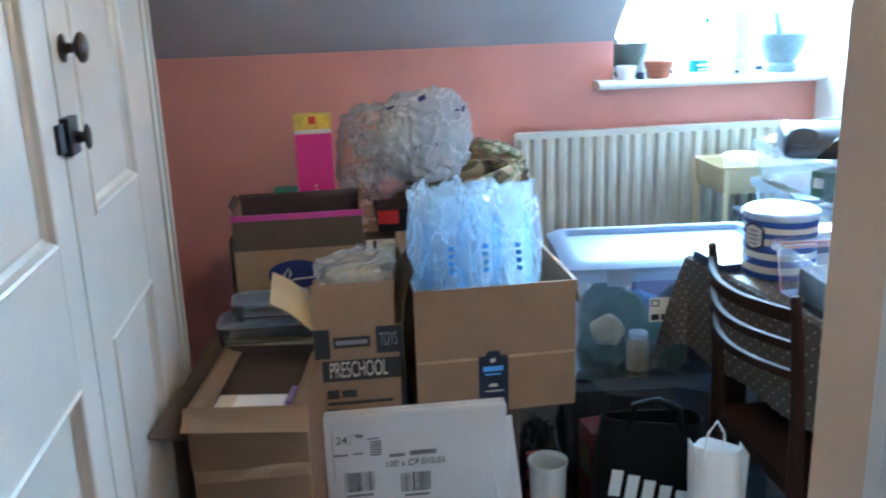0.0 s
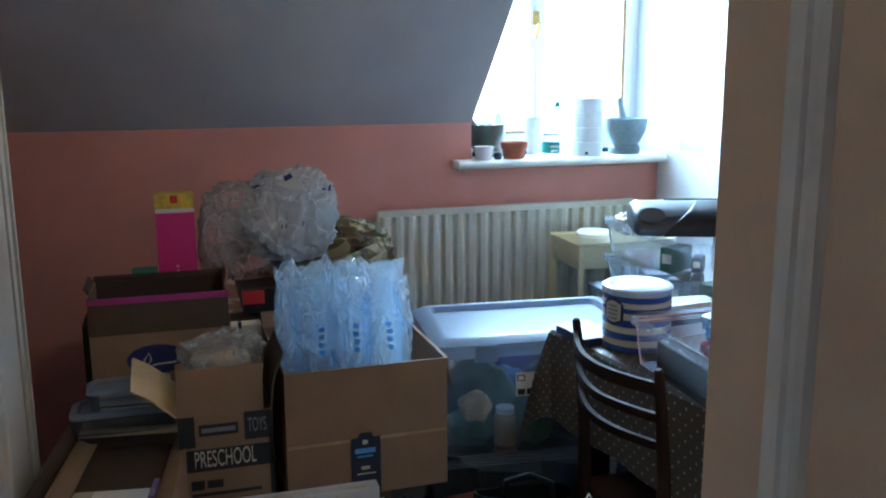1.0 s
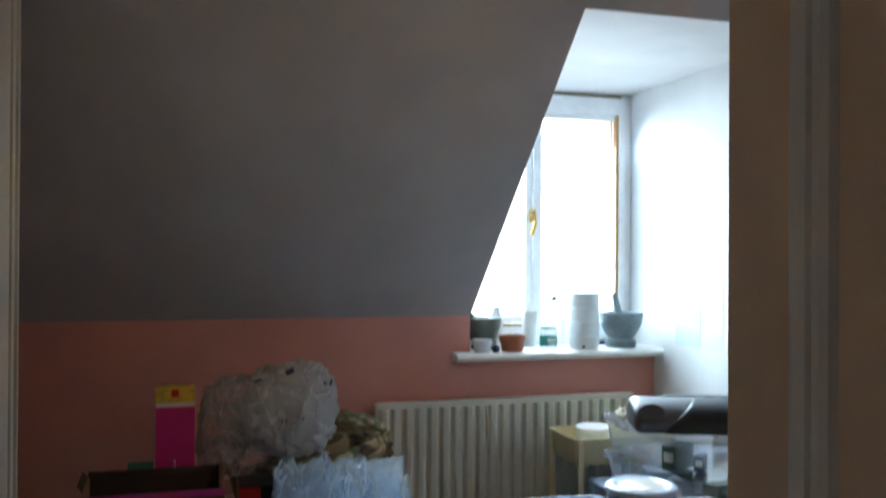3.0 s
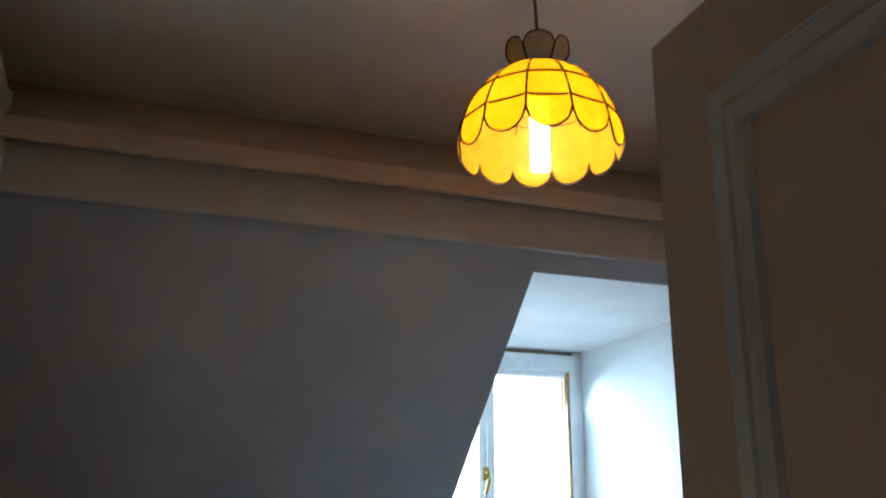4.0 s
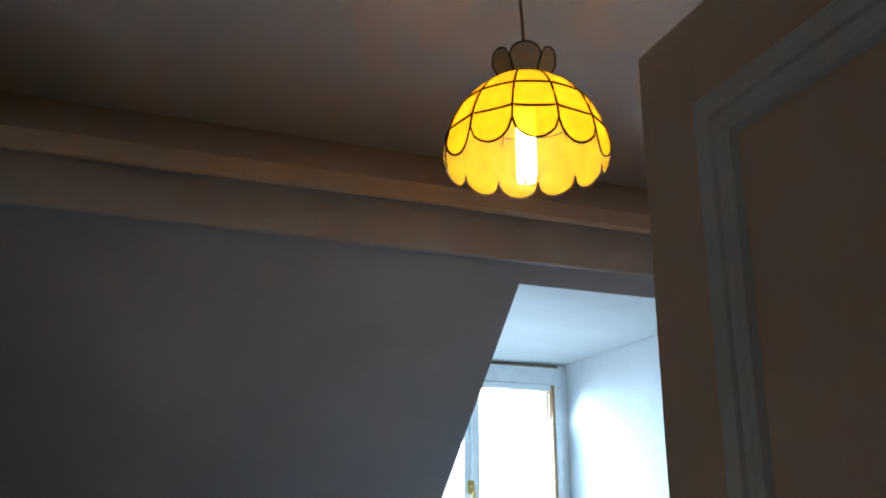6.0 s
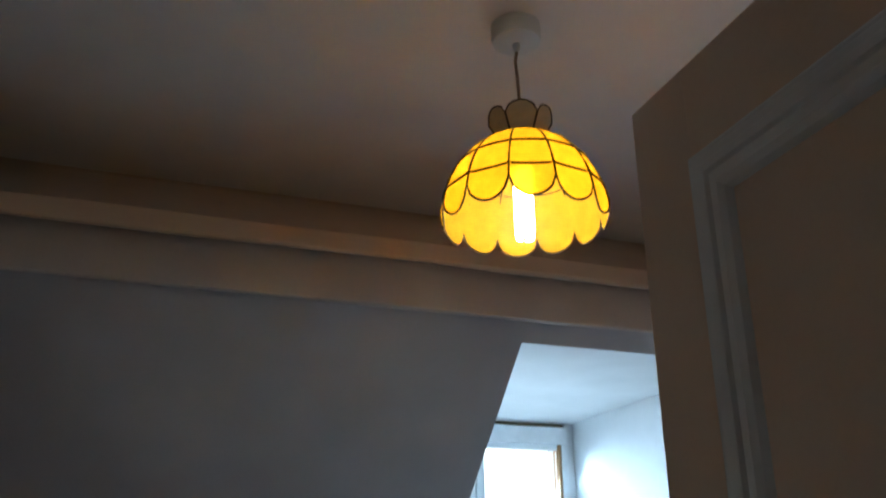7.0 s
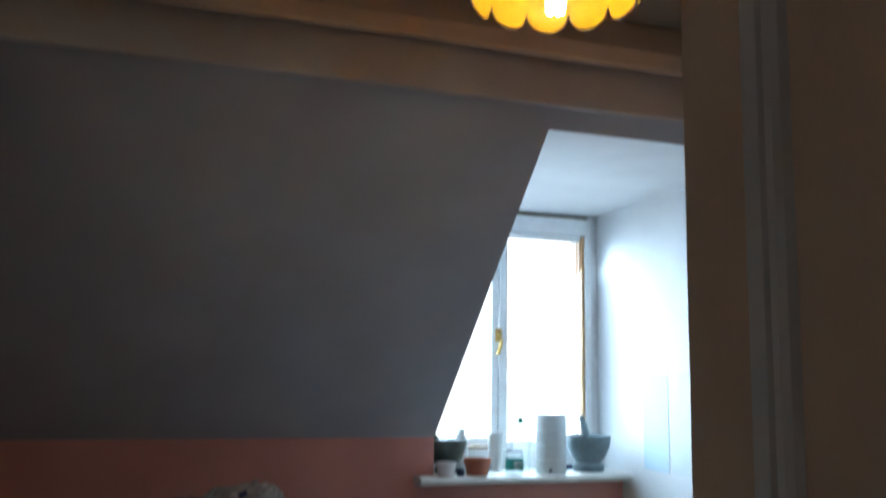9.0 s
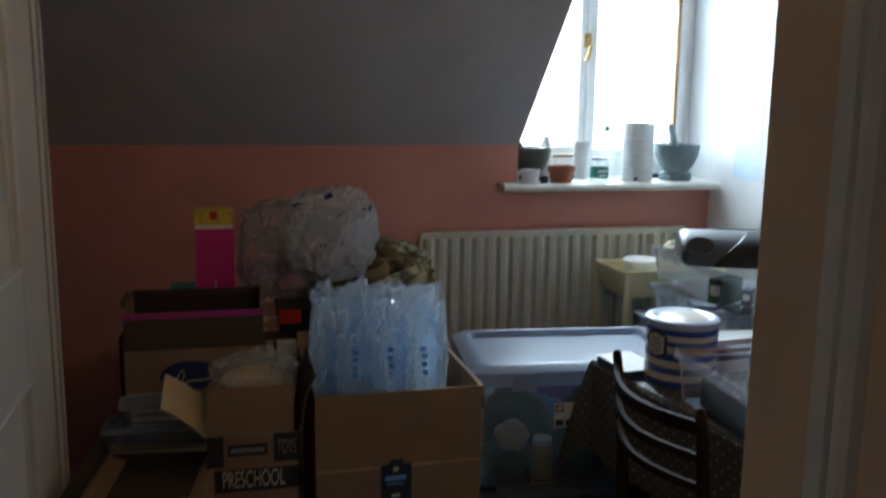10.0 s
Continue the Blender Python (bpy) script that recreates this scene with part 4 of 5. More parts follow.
# white carton standing in front
white, w, d, h = carton(-0.113, 0.317, 1.858, 1.894, 0.0, 0.487, "white printed carton with barcodes and black lettering", WHITE_CARD, open_top=False, taped=False)
upright = Euler((radians(90), 0, 0)).to_matrix().to_4x4()
part("label_frame", bars([(-w + 0.024, -w + 0.0255, 0.33, 0.46), (-w + 0.064, -w + 0.0655, 0.42, 0.445), (-w + 0.064, -w + 0.09, 0.4435, 0.445)], -d), GREY_INK, white)
lettering("24", 0.027, INK, white, Matrix.Translation((-w + 0.046, -d - 0.0006, 0.432)) @ upright)
lettering("100 x CP 010.03", 0.0225, INK, white, Matrix.Translation((-0.002, -d - 0.0006, 0.362)) @ upright @ Matrix.Diagonal((0.93, 1, 1, 1)))
prints([(-0.062, -0.026, 0.380, 0.388), (-0.014, 0.048, 0.381, 0.392), (-w + 0.078, -w + 0.096, 0.436, 0.443), (-w + 0.104, -w + 0.132, 0.430, 0.433),
                          (-w + 0.026, -w + 0.058, 0.392, 0.397), (-w + 0.070, -w + 0.094, 0.394, 0.398)], -d, GREY_INK, white)
part("stamp", bars([(-w + 0.110, -w + 0.136, 0.388 + 0.0066 * q, 0.392 + 0.0066 * q) for q in range(6)], -d), GREY_INK, white)
part("barcode", barcode(-w + 0.047, -w + 0.116, 0.298, 0.348, -d, 1), INK, white)
part("barcode", barcode(-0.037, 0.034, 0.287, 0.336, -d, 2), INK, white)
prints([(-w + 0.05, -w + 0.112, 0.285, 0.291), (-0.03, 0.028, 0.274, 0.280)], -d, GREY_INK, white)
backing = thing("white_board", 0.340, 1.84, 0.0, "white board leaning beside a carton", "board")
part("sheet", sheet((-0.03, 0.0, 0.0), (0.035, 0.03, 0.0), (-0.038, 0.03, 0.44), 0.004, 0.004), WHITE_CARD, backing)

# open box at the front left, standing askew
# the dark back panel has the shade inside the box in its colour
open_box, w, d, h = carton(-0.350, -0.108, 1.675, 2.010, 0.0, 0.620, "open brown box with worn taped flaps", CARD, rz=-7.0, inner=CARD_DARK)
part("front_flap", sheet((-w - 0.006, -d - 0.001, h + 0.001), (w + 0.004, -d - 0.001, h - 0.004), (0.004, -0.046, -0.034), 0.004, 0.006, 5), CARD, open_box, "bent-down front flap")
part("front_band", sheet((-w - 0.001, -d - 0.001, 0.478), (w + 0.001, -d - 0.001, 0.486), (0, -0.004, 0.105), 0.003, 0.003, 6), CARD, open_box)
flap_in = (Vector((-w - 0.004, -d + 0.005, 0.545)), Vector((-w - 0.004, d, 0.605)))
flap_out = (Vector((-0.168, -0.270, 0.610)), Vector((-w - 0.012, d - 0.005, 0.664)))
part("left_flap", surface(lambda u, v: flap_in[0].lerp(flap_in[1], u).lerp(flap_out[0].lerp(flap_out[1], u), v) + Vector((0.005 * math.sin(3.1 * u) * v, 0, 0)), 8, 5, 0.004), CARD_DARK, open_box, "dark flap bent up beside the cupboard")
part("inner_flap", sheet((-w + 0.006, -d + 0.01, h - 0.003), (-w + 0.006, d - 0.01, h - 0.003), (0.036, 0.0, -0.012), 0.004, 0.004, 7), CARD, open_box)
part("inner_flap", sheet((w - 0.006, -d + 0.01, h - 0.003), (w - 0.006, d - 0.01, h - 0.003), (-0.030, 0.0, -0.014), 0.004, 0.004, 8), CARD, open_box)
part("back_flap", sheet((-w, d + 0.001, h), (w, d + 0.001, h), (0, 0.026, 0.010), 0.005, 0.006, 9), CARD_PALE, open_box, "torn pale edge")
part("front_tape", sheet((-w, -d - 0.0012, 0.45), (w, -d - 0.0012, 0.465), (0, 0, 0.035), 0.0006, 0.001, 3), TAPE, open_box, "creased shiny tape")
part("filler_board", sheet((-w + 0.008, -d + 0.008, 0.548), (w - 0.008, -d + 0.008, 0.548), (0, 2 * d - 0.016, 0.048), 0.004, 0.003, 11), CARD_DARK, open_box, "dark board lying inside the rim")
pack = thing("paper_packet", -0.250, 1.765, 0.570, "white paper packet lying in an open box", "packet", -8)
part("wrapper", cube(-0.074, 0.072, -0.036, 0.036, 0.0, 0.020, 0.004), PAPER, pack)
part("print_band", cube(-0.0745, -0.035, -0.0365, 0.0365, 0.002, 0.0203, 0.004), PALE_INK, pack)
small_pack = thing("small_packet", -0.164, 1.775, 0.572, "small violet packet in an open box", "packet", -8)
part("wrapper", cube(-0.006, 0.006, -0.040, 0.040, 0.0, 0.026, 0.002), VIOLET, small_pack)

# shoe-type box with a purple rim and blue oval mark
rim_box, w, d, h = carton(-0.297, 0.016, 2.108, 2.312, 0.592, 0.912, "brown box with purple rim and blue oval print, lid flaps up", CARD, inner=SHADED_PLUM)
part("rim_edge", cube(-w - 0.001, w + 0.001, -d - 0.001, -d + 0.005, h - 0.012, h + 0.002, 0.001), PURPLE_EDGE, rim_box, "bright purple top edge")
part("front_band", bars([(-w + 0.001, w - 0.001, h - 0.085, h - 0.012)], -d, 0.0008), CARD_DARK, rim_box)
part("back_flap", sheet((-w, d, h), (w, d, h), (0, 0.004, 0.012), 0.004, 0.002, 2), SHADED_PLUM, rim_box)
part("right_flap", sheet((w, -d * 0.2, h - 0.002), (w, d, h - 0.002), (0.004, 0.0, 0.040), 0.004, 0.002, 4), CARD, rim_box)
part("left_flap", sheet((-w, -d * 0.3, h - 0.002), (-w, d, h - 0.002), (-0.012, 0.0, 0.016), 0.004, 0.002, 5), CARD_DARK, rim_box)
oval = [(0.068 * math.cos(a), 0.170 + 0.036 * math.sin(a)) for a in [2 * math.pi * k / 40 for k in range(40)]]
mark = part("oval_mark", extruded([(x - 0.012, z) for x, z in oval], "y", -d - 0.0009, -d), BLUE_OVAL, rim_box, "dark blue oval print")
swash = bmesh.new()
tube([(-0.048, -d - 0.001, 0.148), (-0.040, -d - 0.001, 0.172), (-0.030, -d - 0.001, 0.186), (-0.026, -d - 0.001, 0.170), (-0.036, -d - 0.001, 0.152), (-0.012, -d - 0.001, 0.158), (0.03, -d - 0.001, 0.160)], 0.0022, 6, swash)
part("script_shape", swash, PALE_INK, mark)

# pink carton with yellow top
tall = thing("drink_carton", -0.095, 2.355, 0.801, "bright pink carton with a yellow and red top", "carton", 1)
part("body", cube(-0.047, 0.047, -0.035, 0.035, 0.0, 0.272, 0.002), MAGENTA, tall)
part("shoulder", cube(-0.047, 0.047, -0.036, 0.036, 0.272, 0.282, 0.001), BUCKET, tall)
part("top", cube(-0.048, 0.047, -0.034, 0.034, 0.282, 0.318, 0.003), YELLOW, tall, "yellow printed top")
part("badge", cube(-0.010, 0.008, -0.0355, -0.034, 0.296, 0.316, 0.0005), RED, tall)
part("print_dots", bars([(-0.003, 0.002, 0.06 + 0.012 * q, 0.066 + 0.012 * q) for q in range(7)], -0.035), PALE_INK, tall)
teal_box = thing("small_box", -0.176, 2.37, 0.801, "small dark teal box beside a pink carton", "box")
part("body", cube(-0.032, 0.030, -0.03, 0.03, 0.0, 0.122, 0.002), TEAL, teal_box)

# bubble bag, dark boxes and cloth behind
flat_box = thing("flat_box", 0.165, 2.40, 0.801, "flat dark printed box with red end", "box", -2)
part("body", cube(-0.10, 0.20, -0.09, 0.09, 0.0, 0.062, 0.002), BLACK, flat_box)
part("red_end", bars([(-0.10, -0.045, 0.022, 0.058)], -0.0901), RED, flat_box)
part("label", bars([(0.068, 0.088, 0.008, 0.055)], -0.0901), PALE_INK, flat_box)
prints([(0.071, 0.085, 0.014 + 0.012 * q, 0.019 + 0.012 * q) for q in range(3)], -0.0908, INK, flat_box)
cream_box = thing("paper_stack", 0.10, 2.255, 0.0, "tall cream folder standing among boxes", "folder")
part("folder_body", cube(-0.075, 0.0, -0.025, 0.025, 0.0, 0.79, 0.003), CREAM_CLOTH, cream_box)
part("clip", cube(-0.058, -0.05, -0.026, -0.01, 0.76, 0.80, 0.001), BLACK, cream_box)
bubble = thing("bubble_wrap_bag", 0.208, 2.425, 0.920, "big crumpled clear plastic bag with blue marks", "bag", 0)
part("bag_film", film_lump(0.126, 0.090, 0.124, 2.0, 0.34), LIT_FILM, bubble, "", True)
part("inner_film", film_lump(0.096, 0.062, 0.098, 7.0, 0.5), LIT_FILM, bubble, "", True)
for x, z, a, wd, hh in ((-0.012, 0.226, 25, 0.022, 0.014), (0.088, 0.196, -10, 0.026, 0.018), (-0.095, 0.205, 20, 0.020, 0.006)):
    part("blue_mark", block(bmesh.new(), -wd / 2, wd / 2, -0.0005, 0.0005, -hh / 2, hh / 2, Matrix.Translation((x, -0.060, z)) @ Euler((-0.5, radians(-a), 0)).to_matrix().to_4x4()), BLUE_OVAL, bubble)
for k in range(6):
    part("print_bar", block(bmesh.new(), -0.003, 0.003, -0.0005, 0.0005, -0.006, 0.006, Matrix.Translation((-0.035 + 0.011 * k, -0.088, 0.100 + 0.001 * k)) @ Euler((0, 0.2, 0)).to_matrix().to_4x4()), GREY_INK, bubble)
low_bag = thing("plastic_bag", 0.092, 2.43, 0.868, "loose clear plastic bag drooping over boxes", "bag", 0)
part("bag_film", film_lump(0.130, 0.080, 0.136, 21.0, 0.34), FILM, low_bag, "", True)
for x, y, z, k in ((0.03, 2.43, 0.90, 1), (0.10, 2.45, 0.93, 2), (0.05, 2.44, 0.99, 3)):
    part("air_pillow", crumple(0.055, 0.035, 0.035, 60.0 + 7 * k, 0.25, 4), FILM, low_bag, "", True).matrix_basis = pose(x - 0.092, y - 2.43, z - 0.868, 0, 0, 25 * k)
cloth = thing("folded_jacket", 0.338, 2.56, 0.80, "crumpled olive camouflage cloth on the pile", "clothing", -6)
part("cloth", crumple(0.175, 0.12, 0.098, 31.0, 0.20, 5, 0.4), CAMO, cloth, "", True)
part("sleeve", tube([(-0.205, -0.175, 0.086), (-0.12, -0.195, 0.092), (-0.02, -0.190, 0.098), (0.06, -0.165, 0.108), (0.12, -0.11, 0.125)], [0.012, 0.020, 0.022, 0.021, 0.016], 12), CAMO, cloth, "rolled sleeve lying under a bag", True)
part("strap", tube([(-0.10, -0.115, 0.09), (-0.03, -0.135, 0.075), (0.06, -0.135, 0.085), (0.12, -0.10, 0.10), (0.15, -0.05, 0.12)], [0.012, 0.016, 0.016, 0.014, 0.010], 8), CAMO, cloth, "", True)


# ---- clear plastic tubs and storage boxes ----


def ring(w, d, r, z, n=5):
    pts = []
    for cx, cy, a0 in ((w - r, d - r, 0), (-w + r, d - r, 90), (-w + r, -d + r, 180), (w - r, -d + r, 270)):
        pts += [(cx + r * math.cos(radians(a0 + 90 * k / n)), cy + r * math.sin(radians(a0 + 90 * k / n)), z) for k in range(n + 1)]
    return pts


def loft(loops, cap_first=True, cap_last=False, thick=0.0):
    bm = bmesh.new()
    rs = [[bm.verts.new(p) for p in lp] for lp in loops]
    for a, b in zip(rs, rs[1:]):
        for k in range(len(a)):
            bm.faces.new((a[k], a[(k + 1) % len(a)], b[(k + 1) % len(a)], b[k]))
    if cap_first:
        bm.faces.new(rs[0][::-1])
    if cap_last:
        bm.faces.new(rs[-1])
    bmesh.ops.recalc_face_normals(bm, faces=bm.faces)
    if thick:
        bmesh.ops.solidify(bm, geom=bm.faces[:], thickness=thick)
    return bm


def storage(name, x, y, z, w, d, h, rz, label, lid=True, m=BIN_PLASTIC, group="", r=0.03, lid_h=0.03, lid_label=""):
    """A tapered clear tub with a turned-out rim, and a lid with a raised border and a sunk middle."""
    ob = thing(name, x, y, z, label, "storage box", rz, group)
    w, d = w / 2, d / 2
    b = part("tub", loft([ring(w * 0.90, d * 0.88, r * 0.8, 0.0), ring(w * 0.905, d * 0.885, r * 0.8, 0.004), ring(w * 0.955, d * 0.945, r, h * 0.80), ring(w * 0.965, d * 0.955, r, h - 0.012),
                          ring(w * 0.995, d * 0.995, r, h - 0.010), ring(w * 0.995, d * 0.995, r, h)], True, False), m, ob, "", True)
    part("rim", loft([ring(w * 0.962, d * 0.952, r, h - 0.022), ring(w, d, r, h - 0.020), ring(w, d, r, h + 0.001), ring(w * 0.965, d * 0.955, r, h + 0.001)], False), RIM_PLASTIC if m is TUB_PLASTIC else LID_PLASTIC, ob, "milky turned-out rim", True)
    if lid:
        l0 = h + 0.002
        lid_ob = part("lid", loft([ring(w * 1.005, d * 1.008, r, l0), ring(w * 1.01, d * 1.012, r, l0 + lid_h * 0.5), ring(w * 0.985, d * 0.98, r, l0 + lid_h * 0.62), ring(w * 0.93, d * 0.90, r, l0 + lid_h), ring(w * 0.86, d * 0.80, r * 0.8, l0 + lid_h),
                                ring(w * 0.83, d * 0.76, r * 0.8, l0 + lid_h * 0.45)], False, True, 0.0025), LID_PLASTIC, ob, lid_label, True)
        for sx in (-1, 1) if w > 0.25 else ():
            part("clip", cube(sx * w * 0.55 - 0.03, sx * w * 0.55 + 0.03, -d - 0.006, -d + 0.006, h - 0.03, h + lid_h * 0.5, 0.003), LID_PLASTIC, lid_ob)
    return ob


def pouch(w, d, h, seed):
    """A soft filled packet, rounded and a little dented, with a flat foot."""
    bm = bmesh.new()
    bmesh.ops.create_icosphere(bm, subdivisions=4, radius=1.0)
    for v in bm.verts:
        f = 1 + 0.30 * noise.noise(v.co * 1.4 + Vector((seed, 0, seed))) + 0.10 * noise.noise(v.co * 4 + Vector((0, seed, 0)))
        v.co = Vector((v.co.x * w * f, v.co.y * d * f, h * 0.5 * (max(v.co.z * f, -0.85) + 0.85)))
    return bm


def contents(bx, items):
    """Packs and jars seen through the plastic; each one a thing of its own."""
    for name, dx, dy, z, sx, sy, sz, m, label, kind in items:
        p = bx.matrix_basis @ Vector((dx, dy, z))
        if kind == "jar":
            ob = thing(name, p.x, p.y, p.z, label, "jar")
            part("body", lathe([(0, 0), (sx, 0), (sx * 1.02, sz * 0.1), (sx, sz * 0.75), (sx * 0.8, sz * 0.85), (sx * 0.8, sz * 0.86), (0, sz * 0.86)], 20), m, ob, "", True)
            part("lid", lathe([(0, sz * 0.86), (sx * 0.86, sz * 0.86), (sx * 0.86, sz), (0, sz)], 20), PALE_INK, ob)
        elif kind == "pouch":
            ob = thing(name, p.x, p.y, p.z, label, "packet", 7 * dx * 60)
            part("body", pouch(1.25 * sx, 1.25 * sy, 1.05 * sz, 50 * dx + 3), m, ob, "", True)
        else:
            ob = thing(name, p.x, p.y, p.z, label, "packet", 7 * dx * 60)
            part("body", cube(-sx, sx, -sy, sy, 0, sz, 0.004), m, ob)
            if sx < 0.08:
                part("label", bars([(-sx * 0.7, sx * 0.7, sz * 0.35, sz * 0.75)], -sy - 0.0005), PALE_INK, ob)


low_bin = storage("storage_box", 0.855, 2.300, 0.001, 0.60, 0.38, 0.392, -5, "large clear plastic storage box under another one", False, TUB_PLASTIC, group="stacked storage boxes")
big_bin = storage("storage_box", 0.850, 2.300, 0.398, 0.605, 0.385, 0.300, -5, "large clear plastic storage box with milky white lid", True, group="stacked storage boxes", lid_label="milky white sunk plastic lid")
# black and navy packs are added to carry the shade in this low box
contents(low_bin, [("packet", -0.20, -0.10, 0.006, 0.05, 0.04, 0.22, RED, "red packet inside a clear box", "box"), ("packet", -0.05, 0.0, 0.006, 0.09, 0.11, 0.30, BLACK, "added dark packet inside a clear box", "box"),
                   ("packet", 0.13, 0.0, 0.006, 0.09, 0.11, 0.30, NAVY, "dark blue packet inside a clear box", "box"), ("packet", -0.20, 0.06, 0.006, 0.05, 0.08, 0.28, DARK_CLOTH, "added black cloth bag inside a clear box", "pouch")])
contents(big_bin, [("packet", -0.178, -0.105, 0.075, 0.036, 0.036, 0.085, AMBER, "amber food packet inside a clear box", "pouch"), ("packet", -0.190, -0.09, 0.006, 0.055, 0.055, 0.085, GREEN, "dark green packet inside a clear box", "pouch"),
                   ("jar", -0.095, -0.120, 0.006, 0.030, 0.030, 0.105, AMBER, "jar with amber contents inside a clear box", "jar"),
                   ("packet", -0.015, -0.105, 0.006, 0.048, 0.045, 0.165, GREEN, "green packet inside a clear box", "pouch"), ("packet", -0.13, 0.02, 0.006, 0.10, 0.055, 0.205, GREEN, "green bag inside a clear box", "pouch"),
                   ("packet", -0.06, -0.02, 0.006, 0.055, 0.05, 0.19, BLUE_STUFF, "blue packet inside a clear box", "pouch"), ("packet", 0.10, -0.08, 0.006, 0.075, 0.06, 0.165, NAVY, "dark blue packet inside a clear box", "pouch"),
                   ("packet", 0.08, 0.06, 0.006, 0.14, 0.06, 0.18, DARK_CLOTH, "dark cloth bag inside a clear box", "pouch"), ("packet", 0.03, 0.135, 0.006, 0.09, 0.015, 0.255, VIOLET, "violet packet inside a clear box", "box")])
lab = part("label", bars([(-0.085, -0.030, 0.165, 0.232)], -0.1895, 0.0008), PAPER, big_bin, "white printed label with black mark")
prints([(-0.082, -0.060, 0.208, 0.226), (-0.054, -0.040, 0.170, 0.186), (-0.080, -0.060, 0.170, 0.186)], -0.1905, INK, lab)
part("label_hole", bars([(-0.0785, -0.0635, 0.2115, 0.2225)], -0.1912), PAPER, lab)

tub_low = storage("plastic_tub", -0.225, 2.052, 0.628, 0.235, 0.105, 0.040, 0, "shallow clear plastic tub with lid", True, TUB_PLASTIC, r=0.02, lid_h=0.012)
tub_top = storage("plastic_tub", -0.215, 2.050, 0.684, 0.180, 0.095, 0.038, 3, "clear food tub with a printed card inside", True, TUB_PLASTIC, r=0.02, lid_h=0.008)
contents(tub_top, [("printed_card", -0.01, -0.02, 0.004, 0.055, 0.004, 0.028, PAPER, "white printed card inside a tub", "box")])

# stacked clear boxes behind the table, with a shredder on top
GRP = "storage boxes in a stack"
zs = 0.001
for hh, x, rz in ((0.195, 1.40, 0), (0.195, 1.40, 1), (0.190, 1.39, -1)):
    storage("storage_box", x, 2.43, zs, 0.42, 0.46, hh, rz, "lidded clear plastic storage box low in a stack", True, BIN_PLASTIC, GRP, 0.02, 0.014)
    zs += hh + 0.018
box_low = storage("storage_box", 1.433, 2.42, zs, 0.46, 0.46, 0.084, 0, "shallow clear plastic box with a milky lid", True, TUB_PLASTIC, GRP, 0.02, 0.012)
zs += 0.100
box_mid = storage("storage_box", 1.448, 2.35, zs, 0.44, 0.49, 0.095, 0, "clear plastic box with loose packets inside", False, TUB_PLASTIC, GRP, 0.02)
zs += 0.0975
top_box = storage("storage_box", 1.462, 2.378, zs, 0.42, 0.55, 0.107, 0, "open clear box full of cloth and packets under a shredder", False, TUB_PLASTIC, GRP, 0.02)
ZT = zs
contents(box_mid, [("packet", -0.14, -0.09, 0.006, 0.03, 0.03, 0.07, GREY_INK, "grey packet inside a clear box", "box"), ("packet", 0.03, -0.10, 0.006, 0.09, 0.03, 0.055, GREEN, "green packet inside a clear box", "box"),
                    ("packet", -0.04, 0.05, 0.006, 0.12, 0.05, 0.06, GREY_INK, "grey packet inside a clear box", "box")])
contents(box_low, [("packet", -0.08, -0.15, 0.006, 0.10, 0.04, 0.06, GREY_INK, "grey packet inside a clear box", "box")])
contents(top_box, [("packet", -0.15, -0.10, 0.006, 0.022, 0.05, 0.070, GREEN, "green packet inside a clear box", "box"), ("packet", -0.10, -0.14, 0.006, 0.014, 0.03, 0.045, NAVY, "dark blue packet inside a clear box", "box"),
                    ("packet", 0.06, -0.215, 0.006, 0.11, 0.025, 0.100, GREY_INK, "grey paper packet inside a clear box", "box")])
rag = thing("cloth_bundle", 1.330, 2.585, ZT + 0.045, "pale crumpled cloth in a clear box", "cloth")
part("cloth", crumple(0.042, 0.05, 0.045, 5.0, 0.5, 4, 0.3), CREAM_CLOTH, rag, "", True)
rag2 = thing("cloth_bundle", 1.405, 2.605, ZT + 0.055, "turquoise crumpled cloth in a clear box", "cloth")
part("cloth", crumple(0.05, 0.04, 0.048, 15.0, 0.5, 4, 0.3), TURQ, rag2, "", True)


